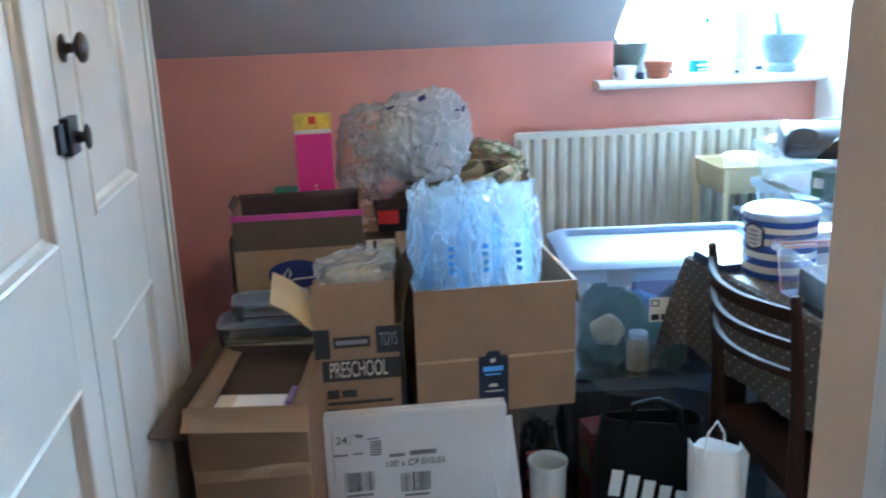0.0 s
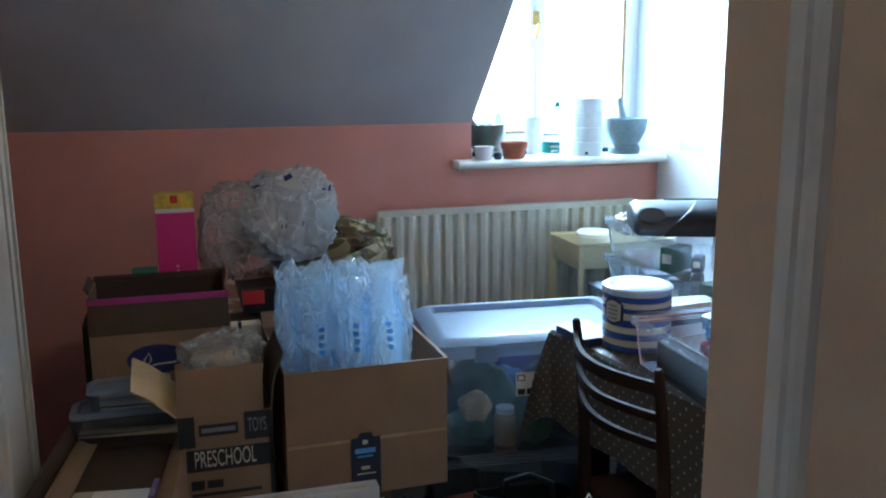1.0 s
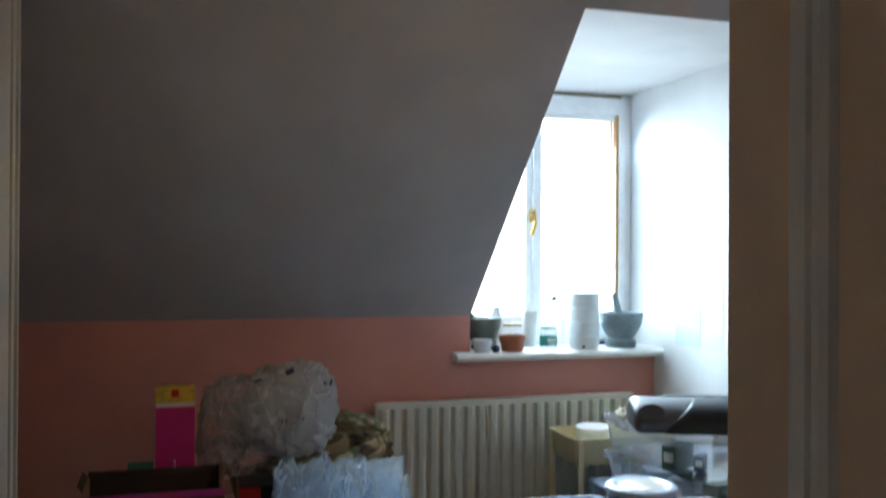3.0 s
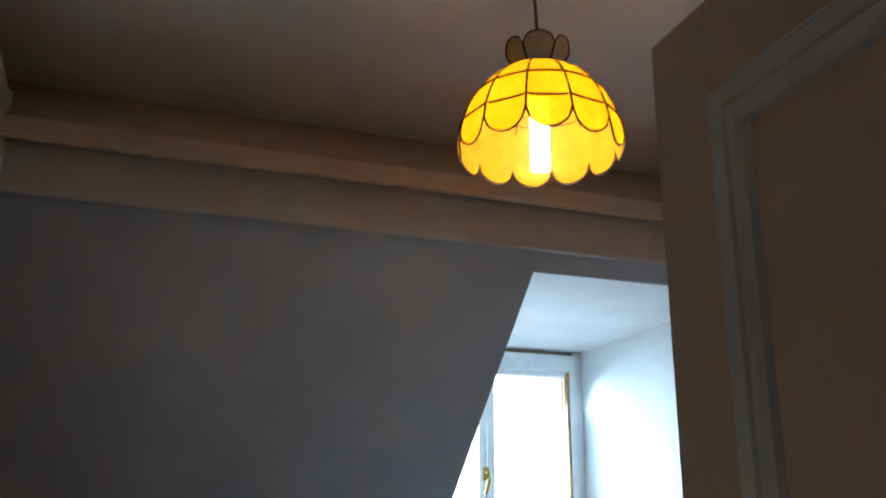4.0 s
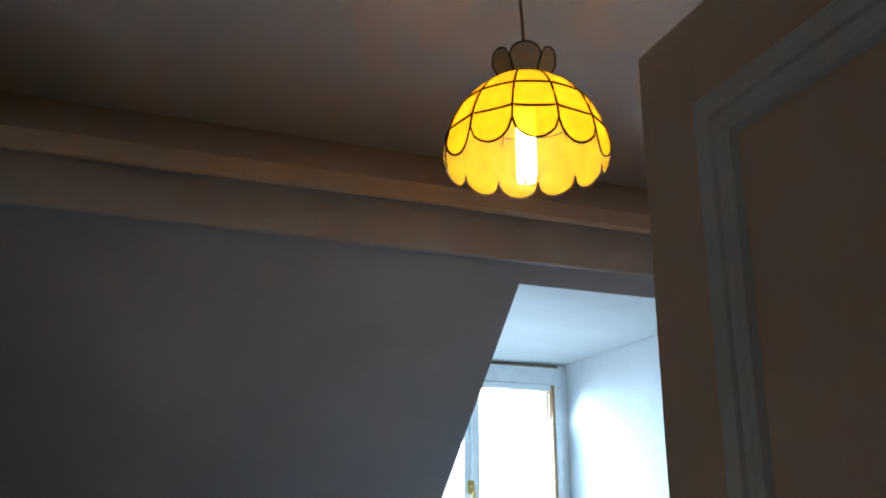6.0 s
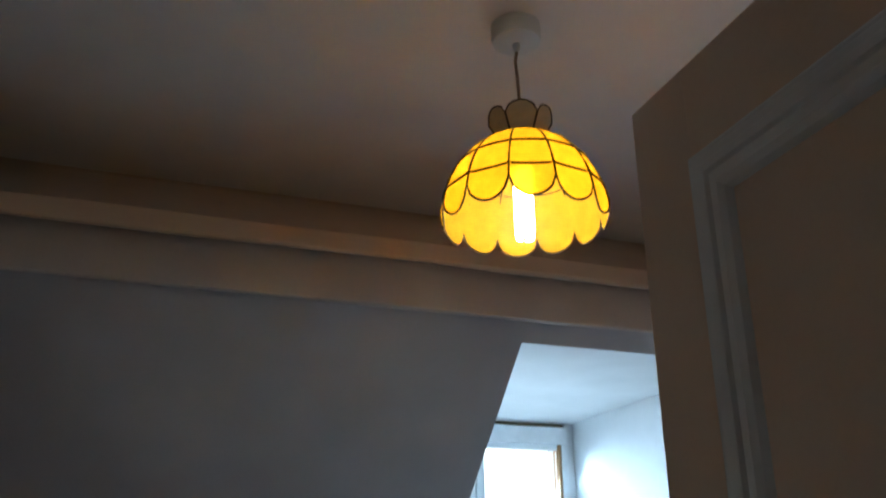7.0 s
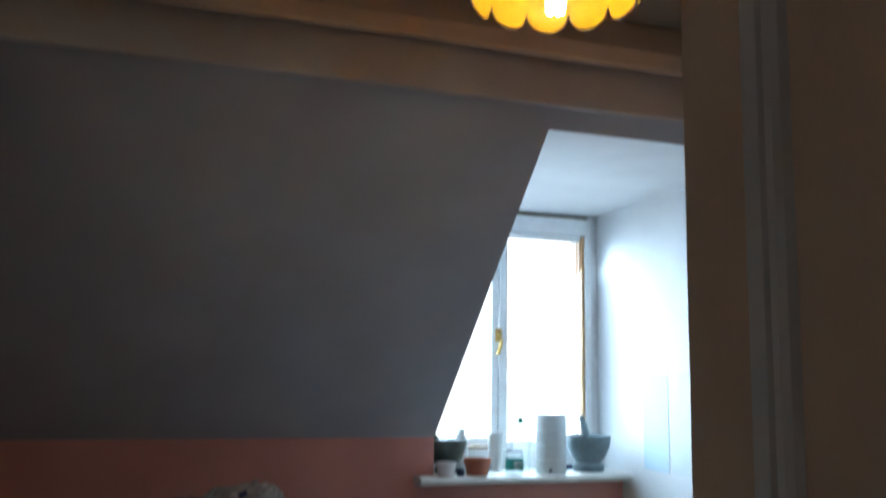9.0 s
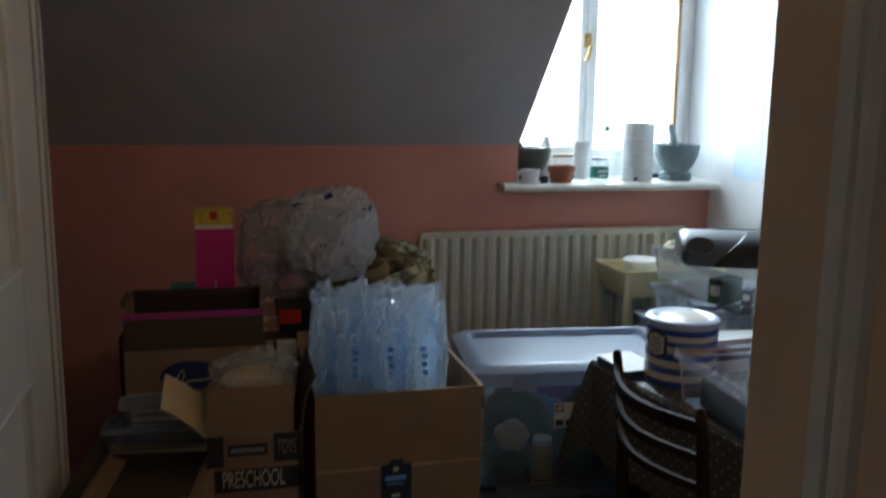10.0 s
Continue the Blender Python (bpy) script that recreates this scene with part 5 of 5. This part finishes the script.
def shredder():
    ob = thing("paper_shredder", 1.402, 2.305, ZT + 0.1085, "silver and black paper shredder head lying on a box", "shredder", -20)
    prof = [(-0.095, 0.0), (-0.095, 0.030), (-0.086, 0.052), (-0.058, 0.074), (-0.015, 0.088), (0.035, 0.092), (0.075, 0.086), (0.095, 0.06), (0.095, 0.0)]
    part("housing", bevelled(extruded(prof, "x", -0.205, 0.20), 0.022, 5), SILVER, ob, "silver plastic housing", True)
    front = [(-0.0985, 0.002), (-0.0985, 0.031), (-0.0895, 0.0545), (-0.061, 0.0768), (-0.030, 0.0868), (0.006, 0.0935), (0.030, 0.0950), (0.030, 0.002)]
    cover = extruded(front, "x", -0.125, 0.196)
    for v in cover.verts:
        if v.co.x < 0:
            v.co.x += 0.10 * (v.co.z / 0.087) ** 1.5
    part("front_cover", bevelled(cover, 0.006, 3), BLACK, ob, "glossy black front cover", True)
    part("feed_slot", extruded([(0.044, 0.086), (0.044, 0.0945), (0.056, 0.0945), (0.056, 0.086)], "x", -0.10, 0.18), BLACK, ob)
    tilt = Matrix.Translation((-0.155, -0.078, 0.058)) @ Euler((radians(52), 0, radians(-4))).to_matrix().to_4x4() @ Matrix.Diagonal((1.15, 0.80, 1, 1))
    ringm = lathe([(0.026, 0.0), (0.034, 0.002), (0.036, 0.008), (0.031, 0.010), (0.026, 0.004)], 28)
    bmesh.ops.transform(ringm, matrix=tilt, verts=ringm.verts)
    part("grip_ring", ringm, SILVER, ob, "", True)
    hole = lathe([(0, 0.0085), (0.031, 0.0095), (0.032, 0.0), (0, 0.0)], 28)
    bmesh.ops.transform(hole, matrix=tilt, verts=hole.verts)
    part("grip_hollow", hole, INK, ob, "", True)


shredder()

# ---- yellow trolley by the radiator ----
trolley = thing("trolley", 1.365, 2.79, 0.0, "pale yellow metal trolley with trays beside the radiator", "trolley")
TW, TD = 0.185, 0.115
for z in (0.16, 0.46, 0.757):
    tr = part("tray", loft([ring(TW - 0.012, TD - 0.012, 0.02, z), ring(TW - 0.004, TD - 0.004, 0.025, z + 0.01), ring(TW, TD, 0.03, z + 0.082), ring(TW + 0.008, TD + 0.008, 0.034, z + 0.086), ring(TW + 0.008, TD + 0.008, 0.034, z + 0.092)], True, False, 0.0025), TROLLEY, trolley, "", True)
for sx in (-1, 1):
    for sy in (-1, 1):
        part("leg", cube(sx * (TW - 0.012) - 0.009, sx * (TW - 0.012) + 0.009, sy * (TD + 0.004) - 0.004, sy * (TD + 0.004) + 0.004, 0.05, 0.84, 0.002), TROLLEY, trolley)
        part("castor", lathe([(0, 0.0), (0.014, 0.002), (0.018, 0.02), (0.014, 0.04), (0.006, 0.048), (0, 0.05)], 14, at=(sx * (TW - 0.012), sy * TD, 0.0)), BLACK, trolley, "", True)
tubby = thing("white_tub", 1.290, 2.78, 0.768, "white round tub with lid on a trolley", "tub")
part("body", lathe([(0, 0), (0.052, 0), (0.056, 0.085), (0, 0.085)], 28), BUCKET, tubby, "", True)
part("lid", lathe([(0, 0.085), (0.060, 0.085), (0.061, 0.098), (0.055, 0.104), (0, 0.104)], 28), CHINA, tubby, "", True)

# ---- table, cloth, chair ----
TX0, TX1, TY0, TY1, TZ = 0.838, 1.640, 1.15, 2.085, 0.748
table = thing("table", 1.261, 1.686, 0.0, "wooden table under a dotted cloth", "table")
SKEW = 0.14
top = cube(TX0 - 1.261, TX1 - 1.261, TY0 - 1.686, TY1 - 1.686, TZ - 0.028, TZ, 0.003)
for v in top.verts:
    if v.co.x < 0:
        v.co.x += SKEW * (TY1 - 1.686 - v.co.y)
part("tabletop", top, DARK_WOOD, table)
for sx in (-1, 1):
    for sy in (-1, 1):
        lx = 0.31 if sx > 0 else (-0.25 if sy < 0 else -0.33)
        part("leg", cube(lx - 0.025, lx + 0.025, -0.07 + sy * 0.38 - 0.025, -0.07 + sy * 0.38 + 0.025, 0.0, TZ - 0.029, 0.003), DARK_WOOD, table)
DROP = 0.25


def drape(u, v):
    """Flat cloth laid over the table's corner: the overhang falls, the corner swings out in a point."""
    a = TX0 - DROP + u * (TX1 - TX0 + DROP)
    b = TY0 + v * (TY1 - TY0 + DROP)
    ca, cb = max(a, TX0), min(b, TY1)
    da, db = ca - a, b - cb
    L = math.hypot(da, db)
    lean = SKEW * (TY1 - cb) * (TX1 - ca) / (TX1 - TX0)
    if L <= 1e-6:
        return (a + lean, b, TZ + 0.003)
    c = min(da, db) / DROP
    ox, oy = -da / L, db / L
    ox, oy = ox + (-0.95 - ox) * min(1, 2 * c), oy + (-0.30 - oy) * min(1, 2 * c)
    fold = 0.007 * math.sin(b * 23 + 1.0) * (da > db) + 0.010 * math.sin(a * 19) * (db >= da)
    out = min(L, 0.012) * 0.7 + 0.125 * c + fold * (L / DROP)
    return (ca + lean + ox * out, cb + oy * out, TZ + 0.003 - max(0, L - 0.008) * (1 - 0.12 * c))


tablecloth = thing("tablecloth", 0, 0, 0, "brown tablecloth with small cream dots hanging over the table edge", "tablecloth")
part("cloth", surface(drape, 72, 84, 0.0, lambda u, v: (u * (TX1 - TX0 + DROP), v * (TY1 - TY0 + DROP))), DOTS, tablecloth, "", True)


def dining_chair():
    ob = thing("dining_chair", 0.809, 1.632, 0.0, "dark wooden ladder-back chair pushed under the table", "chair")
    hw = 0.183
    for s in (-1, 1):
        part("back_post", tube([(-0.03, s * hw, 0.0), (-0.005, s * hw, 0.22), (0.0, s * hw, 0.44), (-0.006, s * hw, 0.62), (-0.020, s * (hw + 0.002), 0.77), (-0.030, s * (hw + 0.003), 0.852), (-0.031, s * (hw + 0.003), 0.858)], [0.012, 0.015, 0.016, 0.014, 0.012, 0.010, 0.006], 10), DARK_WOOD, ob, "", True)
        part("front_leg", tube([(0.37, s * 0.19, 0.0), (0.37, s * 0.19, 0.42)], [0.012, 0.018], 10), DARK_WOOD, ob, "", True)
        part("side_stretcher", tube([(-0.01, s * hw, 0.17), (0.37, s * 0.19, 0.17)], 0.009, 8), DARK_WOOD, ob, "", True)
    for zc, hh, x0 in ((0.818, 0.026, -0.026), (0.757, 0.017, -0.018), (0.697, 0.017, -0.011)):
        fn = lambda u, v, zc=zc, hh=hh, x0=x0: (x0 - 0.050 * math.sin(math.pi * u), (2 * u - 1) * hw, zc + (v - 0.5) * hh - 0.006 * math.sin(math.pi * u))
        part("ladder_slat", surface(fn, 20, 3, 0.011), DARK_WOOD, ob, "", True)
    part("seat", cube(0.0, 0.40, -0.195, 0.195, 0.425, 0.455, 0.01, 3), DARK_WOOD, ob, "", True)


dining_chair()

# striped tin
tin = thing("storage_tin", 0.980, 1.902, TZ + 0.005, "round blue and cream striped storage tin with pale lid", "tin", 0)
R = 0.083
band = [0.0, 0.014, 0.030, 0.046, 0.062, 0.080, 0.096, 0.108, 0.122, 0.1365]
for i, (a, b) in enumerate(zip(band, band[1:])):
    part("band", lathe([(R - 0.004, a), (R, a + 0.001), (R, b - 0.001), (R - 0.004, b)], 44), STRIPE_BLUE if i % 2 == 0 else STRIPE_CREAM, tin, "", True)
part("core", lathe([(0, 0.001), (R - 0.003, 0.001), (R - 0.003, 0.137), (0, 0.137)], 32), STRIPE_CREAM, tin)
lid = part("lid", lathe([(R + 0.001, 0.1365), (R + 0.0025, 0.139), (R + 0.0025, 0.151), (R - 0.002, 0.155), (R - 0.014, 0.1555), (R - 0.018, 0.153), (0, 0.1535)], 44), LID_ENAMEL, tin, "pale blue enamel lid", True)
part("lid_panel", lathe([(0, 0.1538), (R - 0.026, 0.1538), (R - 0.028, 0.1546), (0, 0.1550)], 40), STRIPE_CREAM, lid, "cream printed middle", True)
part("lid_hole", lathe([(0, 0.1552), (0.011, 0.1552), (0.012, 0.1558), (0, 0.1560)], 20, at=(-0.052, 0.022, 0)), GREY_INK, lid)


def tin_badge(u, v):
    """A six-sided label wrapped on the tin."""
    s = 2 * u - 1
    half = 0.035 * (1 - 0.45 * abs(s) ** 1.4)
    a = radians(199) + s * 0.36
    z = 0.098 + (2 * v - 1) * half
    return ((R + 0.0012) * math.cos(a), (R + 0.0012) * math.sin(a), z)


badge = part("badge", surface(tin_badge, 12, 4, 0.0006), NAVY, tin, "dark six-sided label with pale lettering bars")
def badge_panel(u, v):
    x, y, z = tin_badge(0.12 + 0.76 * u, 0.12 + 0.76 * v)
    return (x * 1.006, y * 1.006, z)


part("badge_panel", surface(badge_panel, 12, 4, 0.0003), PALE_INK, badge, "pale printed middle")
for q in range(4):
    fn = lambda u, v, q=q: ((R + 0.0022) * math.cos(radians(199) + (2 * u - 1) * (0.20 - 0.03 * abs(q - 1.5))), (R + 0.0022) * math.sin(radians(199) + (2 * u - 1) * (0.20 - 0.03 * abs(q - 1.5))), 0.079 + 0.010 * q + 0.005 * v)
    part("print_bar", surface(fn, 8, 1, 0.0004), GREY_INK, badge)

TRAY_X, TRAY_Y = 1.062, 1.588
tray = storage("plastic_tray", TRAY_X, TRAY_Y, TZ + 0.004, 0.335, 0.41, 0.112, -2, "open clear plastic tray on the table", False, TUB_PLASTIC, "", 0.015)
# added dark block, no folder known here; it stands for the tray's shade
folder = thing("dark_filler", TRAY_X - 0.115, TRAY_Y - 0.03, TZ + 0.0105, "added dark block for the shade in a clear tray", "folder", -2)
part("cover", cube(-0.022, 0.022, -0.155, 0.155, 0.0, 0.062, 0.003), DARK_CLOTH, folder)
t1 = storage("food_tub", 1.100, 1.612, TZ + 0.012, 0.17, 0.15, 0.062, 8, "clear tub with red contents in a tray", False, TUB_PLASTIC, "", 0.02)
t2 = storage("food_tub", 1.105, 1.616, TZ + 0.076, 0.17, 0.15, 0.050, 4, "clear tub with blue contents and a lid", True, TUB_PLASTIC, "", 0.02, 0.012)
filling = thing("red_contents", 1.100, 1.612, TZ + 0.017, "red contents of a clear tub", "food")
part("mass", loft([ring(0.070, 0.060, 0.015, 0.0), ring(0.075, 0.064, 0.015, 0.045)], True, True), RED, filling, "", True)
filling = thing("blue_contents", 1.105, 1.616, TZ + 0.081, "blue contents of a clear tub", "food")
part("mass", loft([ring(0.070, 0.060, 0.015, 0.0), ring(0.074, 0.063, 0.015, 0.025)], True, True), BLUE_STUFF, filling, "", True)
for i, (x, y, rz) in enumerate(((1.142, 1.950, 6), (1.172, 2.005, -4))):
    c = thing("small_box", x, y, TZ + 0.004, "small pale grey box with a dark stripe", "box", rz, "small boxes on the table")
    part("body", cube(-0.055, 0.075, -0.022, 0.022, 0.0, 0.082 - 0.006 * i, 0.002), BUCKET, c)
    part("stripe", cube(-0.0555, 0.0755, -0.0225, -0.006, 0.03, 0.060, 0.001), NAVY, c)
book = thing("notebook", 0.905, 1.995, TZ + 0.004, "dark blue notebook lying on the table", "book", 10)
part("cover", cube(-0.06, 0.05, -0.07, 0.07, 0.0, 0.018, 0.002), NAVY, book)
sheet_paper = thing("paper_sheet", 0.892, 1.995, TZ + 0.023, "white sheet of paper on a notebook", "paper", 6)
part("sheet", sheet((-0.05, -0.07, 0), (0.05, -0.07, 0), (0, 0.15, 0.0), 0.001, 0.003), PAPER, sheet_paper)

# ---- bags and oddments on the floor ----
black_bag = thing("tote_bag", 0.640, 1.78, 0.0, "black shopping bag with white lettering bars, standing on the floor", "bag", -10)


def bag_loop(z, w, d, seed):
    return [(x * (1 + 0.06 * noise.noise((x * 9, z * 5, seed))), y * (1 + 0.12 * noise.noise((x * 11, z * 6, seed + 4))), z + (0.02 * noise.noise((x * 12, y * 12, seed)) if z > 0.4 else 0)) for x, y, _ in ring(w, d, 0.04, z, 6)]


part("bag_body", loft([bag_loop(0.0, 0.13, 0.07, 1), bag_loop(0.15, 0.135, 0.08, 1), bag_loop(0.32, 0.13, 0.07, 1), bag_loop(0.47, 0.115, 0.045, 1)], True, False, 0.002), DARK_CLOTH, black_bag, "", True)
part("handle", tube([(-0.06, -0.04, 0.44), (-0.05, -0.05, 0.52), (0.0, -0.055, 0.535), (0.05, -0.05, 0.51), (0.06, -0.04, 0.44)], 0.008, 8), DARK_CLOTH, black_bag, "", True)
for i in range(6):
    x = -0.105 + 0.036 * i
    part("lettering_bar", block(bmesh.new(), x, x + 0.025, -0.0008, 0.0008, -0.032, 0.032, Matrix.Translation((0, -0.088, 0.335 - 0.008 * i)) @ Euler((0, radians(8), 0)).to_matrix().to_4x4()), PAPER, black_bag)
part("lettering_bar", block(bmesh.new(), -0.1, -0.03, -0.0008, 0.0008, -0.018, 0.018, Matrix.Translation((0, -0.089, 0.26)) @ Euler((0, radians(8), 0)).to_matrix().to_4x4()), PAPER, black_bag)
paper_bag = thing("paper_bag", 0.700, 1.56, 0.0, "white paper carrier bag with a twisted handle", "bag", -6)
part("bag_body", loft([bag_loop(0.0, 0.055, 0.04, 7), bag_loop(0.2, 0.056, 0.042, 7), bag_loop(0.38, 0.054, 0.036, 7), bag_loop(0.505, 0.052, 0.024, 7)], True, False, 0.001), PAPER, paper_bag, "", True)
part("handle", tube([(-0.034, -0.02, 0.49), (-0.030, -0.024, 0.545), (-0.014, -0.026, 0.572), (0.002, -0.024, 0.545), (0.006, -0.02, 0.49)], 0.0025, 6), PAPER, paper_bag, "", True)
toy_pile = thing("plastic_toy", 0.430, 2.05, 0.0, "black and red plastic toy under the boxes", "toy", 4)
part("body", crumple(0.055, 0.09, 0.17, 41.0, 0.35, 4, 0.2), BLACK, toy_pile, "", True)
for k in range(4):
    part("red_panel", cube(-0.052, -0.020 + 0.01 * (k % 2), -0.10, -0.085, 0.13 + 0.05 * k, 0.155 + 0.05 * k, 0.004), RED, toy_pile)
bucket = thing("bucket", 0.425, 1.90, 0.0, "small white plastic bucket on the floor", "bucket")
part("body", loft([[(0.036 * math.cos(a), 0.036 * math.sin(a), 0.0) for a in [2 * math.pi * k / 28 for k in range(28)]], [(0.046 * math.cos(a), 0.046 * math.sin(a), 0.30) for a in [2 * math.pi * k / 28 for k in range(28)]],
                   [(0.049 * math.cos(a), 0.049 * math.sin(a), 0.302) for a in [2 * math.pi * k / 28 for k in range(28)]], [(0.049 * math.cos(a), 0.049 * math.sin(a), 0.312) for a in [2 * math.pi * k / 28 for k in range(28)]]], True, False, 0.002), BUCKET, bucket, "", True)
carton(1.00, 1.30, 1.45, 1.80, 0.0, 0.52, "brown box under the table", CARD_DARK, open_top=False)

# ---- things on the window sill ----
SZ = 1.107


def turned(name, x, y, prof, m, label, category, seg=36, z=SZ):
    ob = thing(name, x, y, z, label, category)
    part("body", lathe(prof, seg), m, ob, "", True)
    return ob


bowl = turned("stone_bowl", 1.005, 3.125, [(0, 0), (0.042, 0), (0.044, 0.014), (0.036, 0.022), (0.055, 0.045), (0.068, 0.085), (0.072, 0.118), (0.066, 0.118), (0.058, 0.08), (0.03, 0.045), (0, 0.04)], GREEN_STONE, "dark green polished stone mortar", "mortar")
part("pestle", tube([(0.02, 0.0, 0.055), (-0.02, 0.0, 0.10), (-0.065, 0.005, 0.145)], [0.013, 0.010, 0.013], 12), GREEN_STONE, bowl, "", True)
turned("ramekin", 0.962, 3.005, [(0, 0), (0.026, 0), (0.028, 0.004), (0.036, 0.044), (0.036, 0.047), (0.033, 0.047), (0.025, 0.008), (0, 0.006)], CHINA, "small white ceramic ramekin", "dish")
turned("small_jar", 1.013, 2.998, [(0, 0), (0.012, 0), (0.015, 0.010), (0.013, 0.022), (0.007, 0.027), (0, 0.027)], NAVY, "tiny dark blue round jar", "jar", 20)
turned("flower_pot", 1.083, 3.02, [(0, 0), (0.036, 0), (0.038, 0.003), (0.043, 0.034), (0.047, 0.036), (0.049, 0.058), (0.045, 0.058), (0.040, 0.035), (0.033, 0.008), (0, 0.008)], TERRACOTTA, "small terracotta flower pot", "flower pot")
jar = turned("glass_jar", 1.226, 3.02, [(0, 0), (0.030, 0), (0.032, 0.004), (0.032, 0.070), (0.028, 0.078), (0.028, 0.082)], BOTTLE_CLEAR, "small clear jar with teal label", "jar")
part("label", lathe([(0.0325, 0.016), (0.0328, 0.017), (0.0328, 0.052), (0.0325, 0.053)], 36), TEAL, jar, "teal printed label", True)
prints([(-0.018, 0.016, 0.036, 0.044), (-0.014, 0.012, 0.022, 0.028)], -0.0330, CHINA, jar)
part("lid", lathe([(0.0, 0.079), (0.029, 0.079), (0.029, 0.086), (0, 0.087)], 30), GREY_INK, jar)
bottle = turned("plastic_bottle", 1.298, 3.13, [(0, 0), (0.036, 0), (0.039, 0.006), (0.039, 0.11), (0.034, 0.14), (0.016, 0.162), (0.013, 0.168), (0.013, 0.175)], BOTTLE_CLEAR, "clear plastic bottle with green cap", "bottle")
part("cap", lathe([(0, 0.174), (0.012, 0.174), (0.011, 0.182), (0.005, 0.196), (0, 0.197)], 18), TEAL, bottle, "green cap", True)
turned("white_cup", 1.205, 3.15, [(0, 0), (0.024, 0), (0.028, 0.11), (0.030, 0.135), (0.027, 0.135), (0.022, 0.01), (0, 0.01)], BUCKET, "tall pale plastic cup", "cup")
canister = thing("stacked_canister", 1.378, 3.035, SZ, "tall white ribbed canister of stacked sections", "canister", 0)
for k in range(4):
    part("section", lathe([(0, 0.052 * k + 0.001), (0.0548, 0.052 * k + 0.001), (0.0555, 0.052 * k + 0.002), (0.0555, 0.052 * k + 0.004), (0.0555, 0.052 * k + 0.0488), (0.0555, 0.052 * k + 0.0508), (0.0548, 0.052 * k + 0.0518), (0, 0.052 * k + 0.0518)], 40), BUCKET, canister, "", True)
part("top_rim", lathe([(0, 0.2085), (0.050, 0.2085), (0.050, 0.213), (0.045, 0.2145), (0, 0.2135)], 36), CHINA, canister, "", True)
part("back_strip", cube(0.040, 0.060, 0.002, 0.03, 0.0, 0.19, 0.004), GREY_INK, canister, "grey upright strip")
part("foot_mark", bars([(-0.034, -0.022, 0.008, 0.018)], -0.054), INK, canister)
mortar = turned("stone_mortar", 1.548, 3.07, [(0, 0), (0.056, 0), (0.059, 0.006), (0.058, 0.024), (0.046, 0.034), (0.060, 0.050), (0.078, 0.085), (0.085, 0.125), (0.084, 0.132), (0.074, 0.132), (0.066, 0.09), (0.03, 0.055), (0, 0.05)], GRANITE, "large grey granite mortar with pestle", "mortar")
part("pestle", tube([(0.015, 0.0, 0.065), (-0.005, 0.005, 0.13), (-0.022, 0.01, 0.195), (-0.024, 0.01, 0.205)], [0.018, 0.015, 0.011, 0.007], 14), GRANITE, mortar, "pale stone pestle", True)
figure = turned("white_bottle", 1.075, 3.165, [(0, 0), (0.022, 0), (0.026, 0.02), (0.026, 0.10), (0.020, 0.125), (0.012, 0.14), (0.013, 0.155), (0, 0.158)], BUCKET, "small white plastic bottle behind a bowl", "bottle", 24)
for x in (1.17, 1.50):
    strip = thing("flat_case", x, 3.165, SZ, "flat dark blue case lying on the sill", "case")
    part("body", cube(-0.045, 0.06, -0.02, 0.015, 0.0, 0.014, 0.003), NAVY, strip)
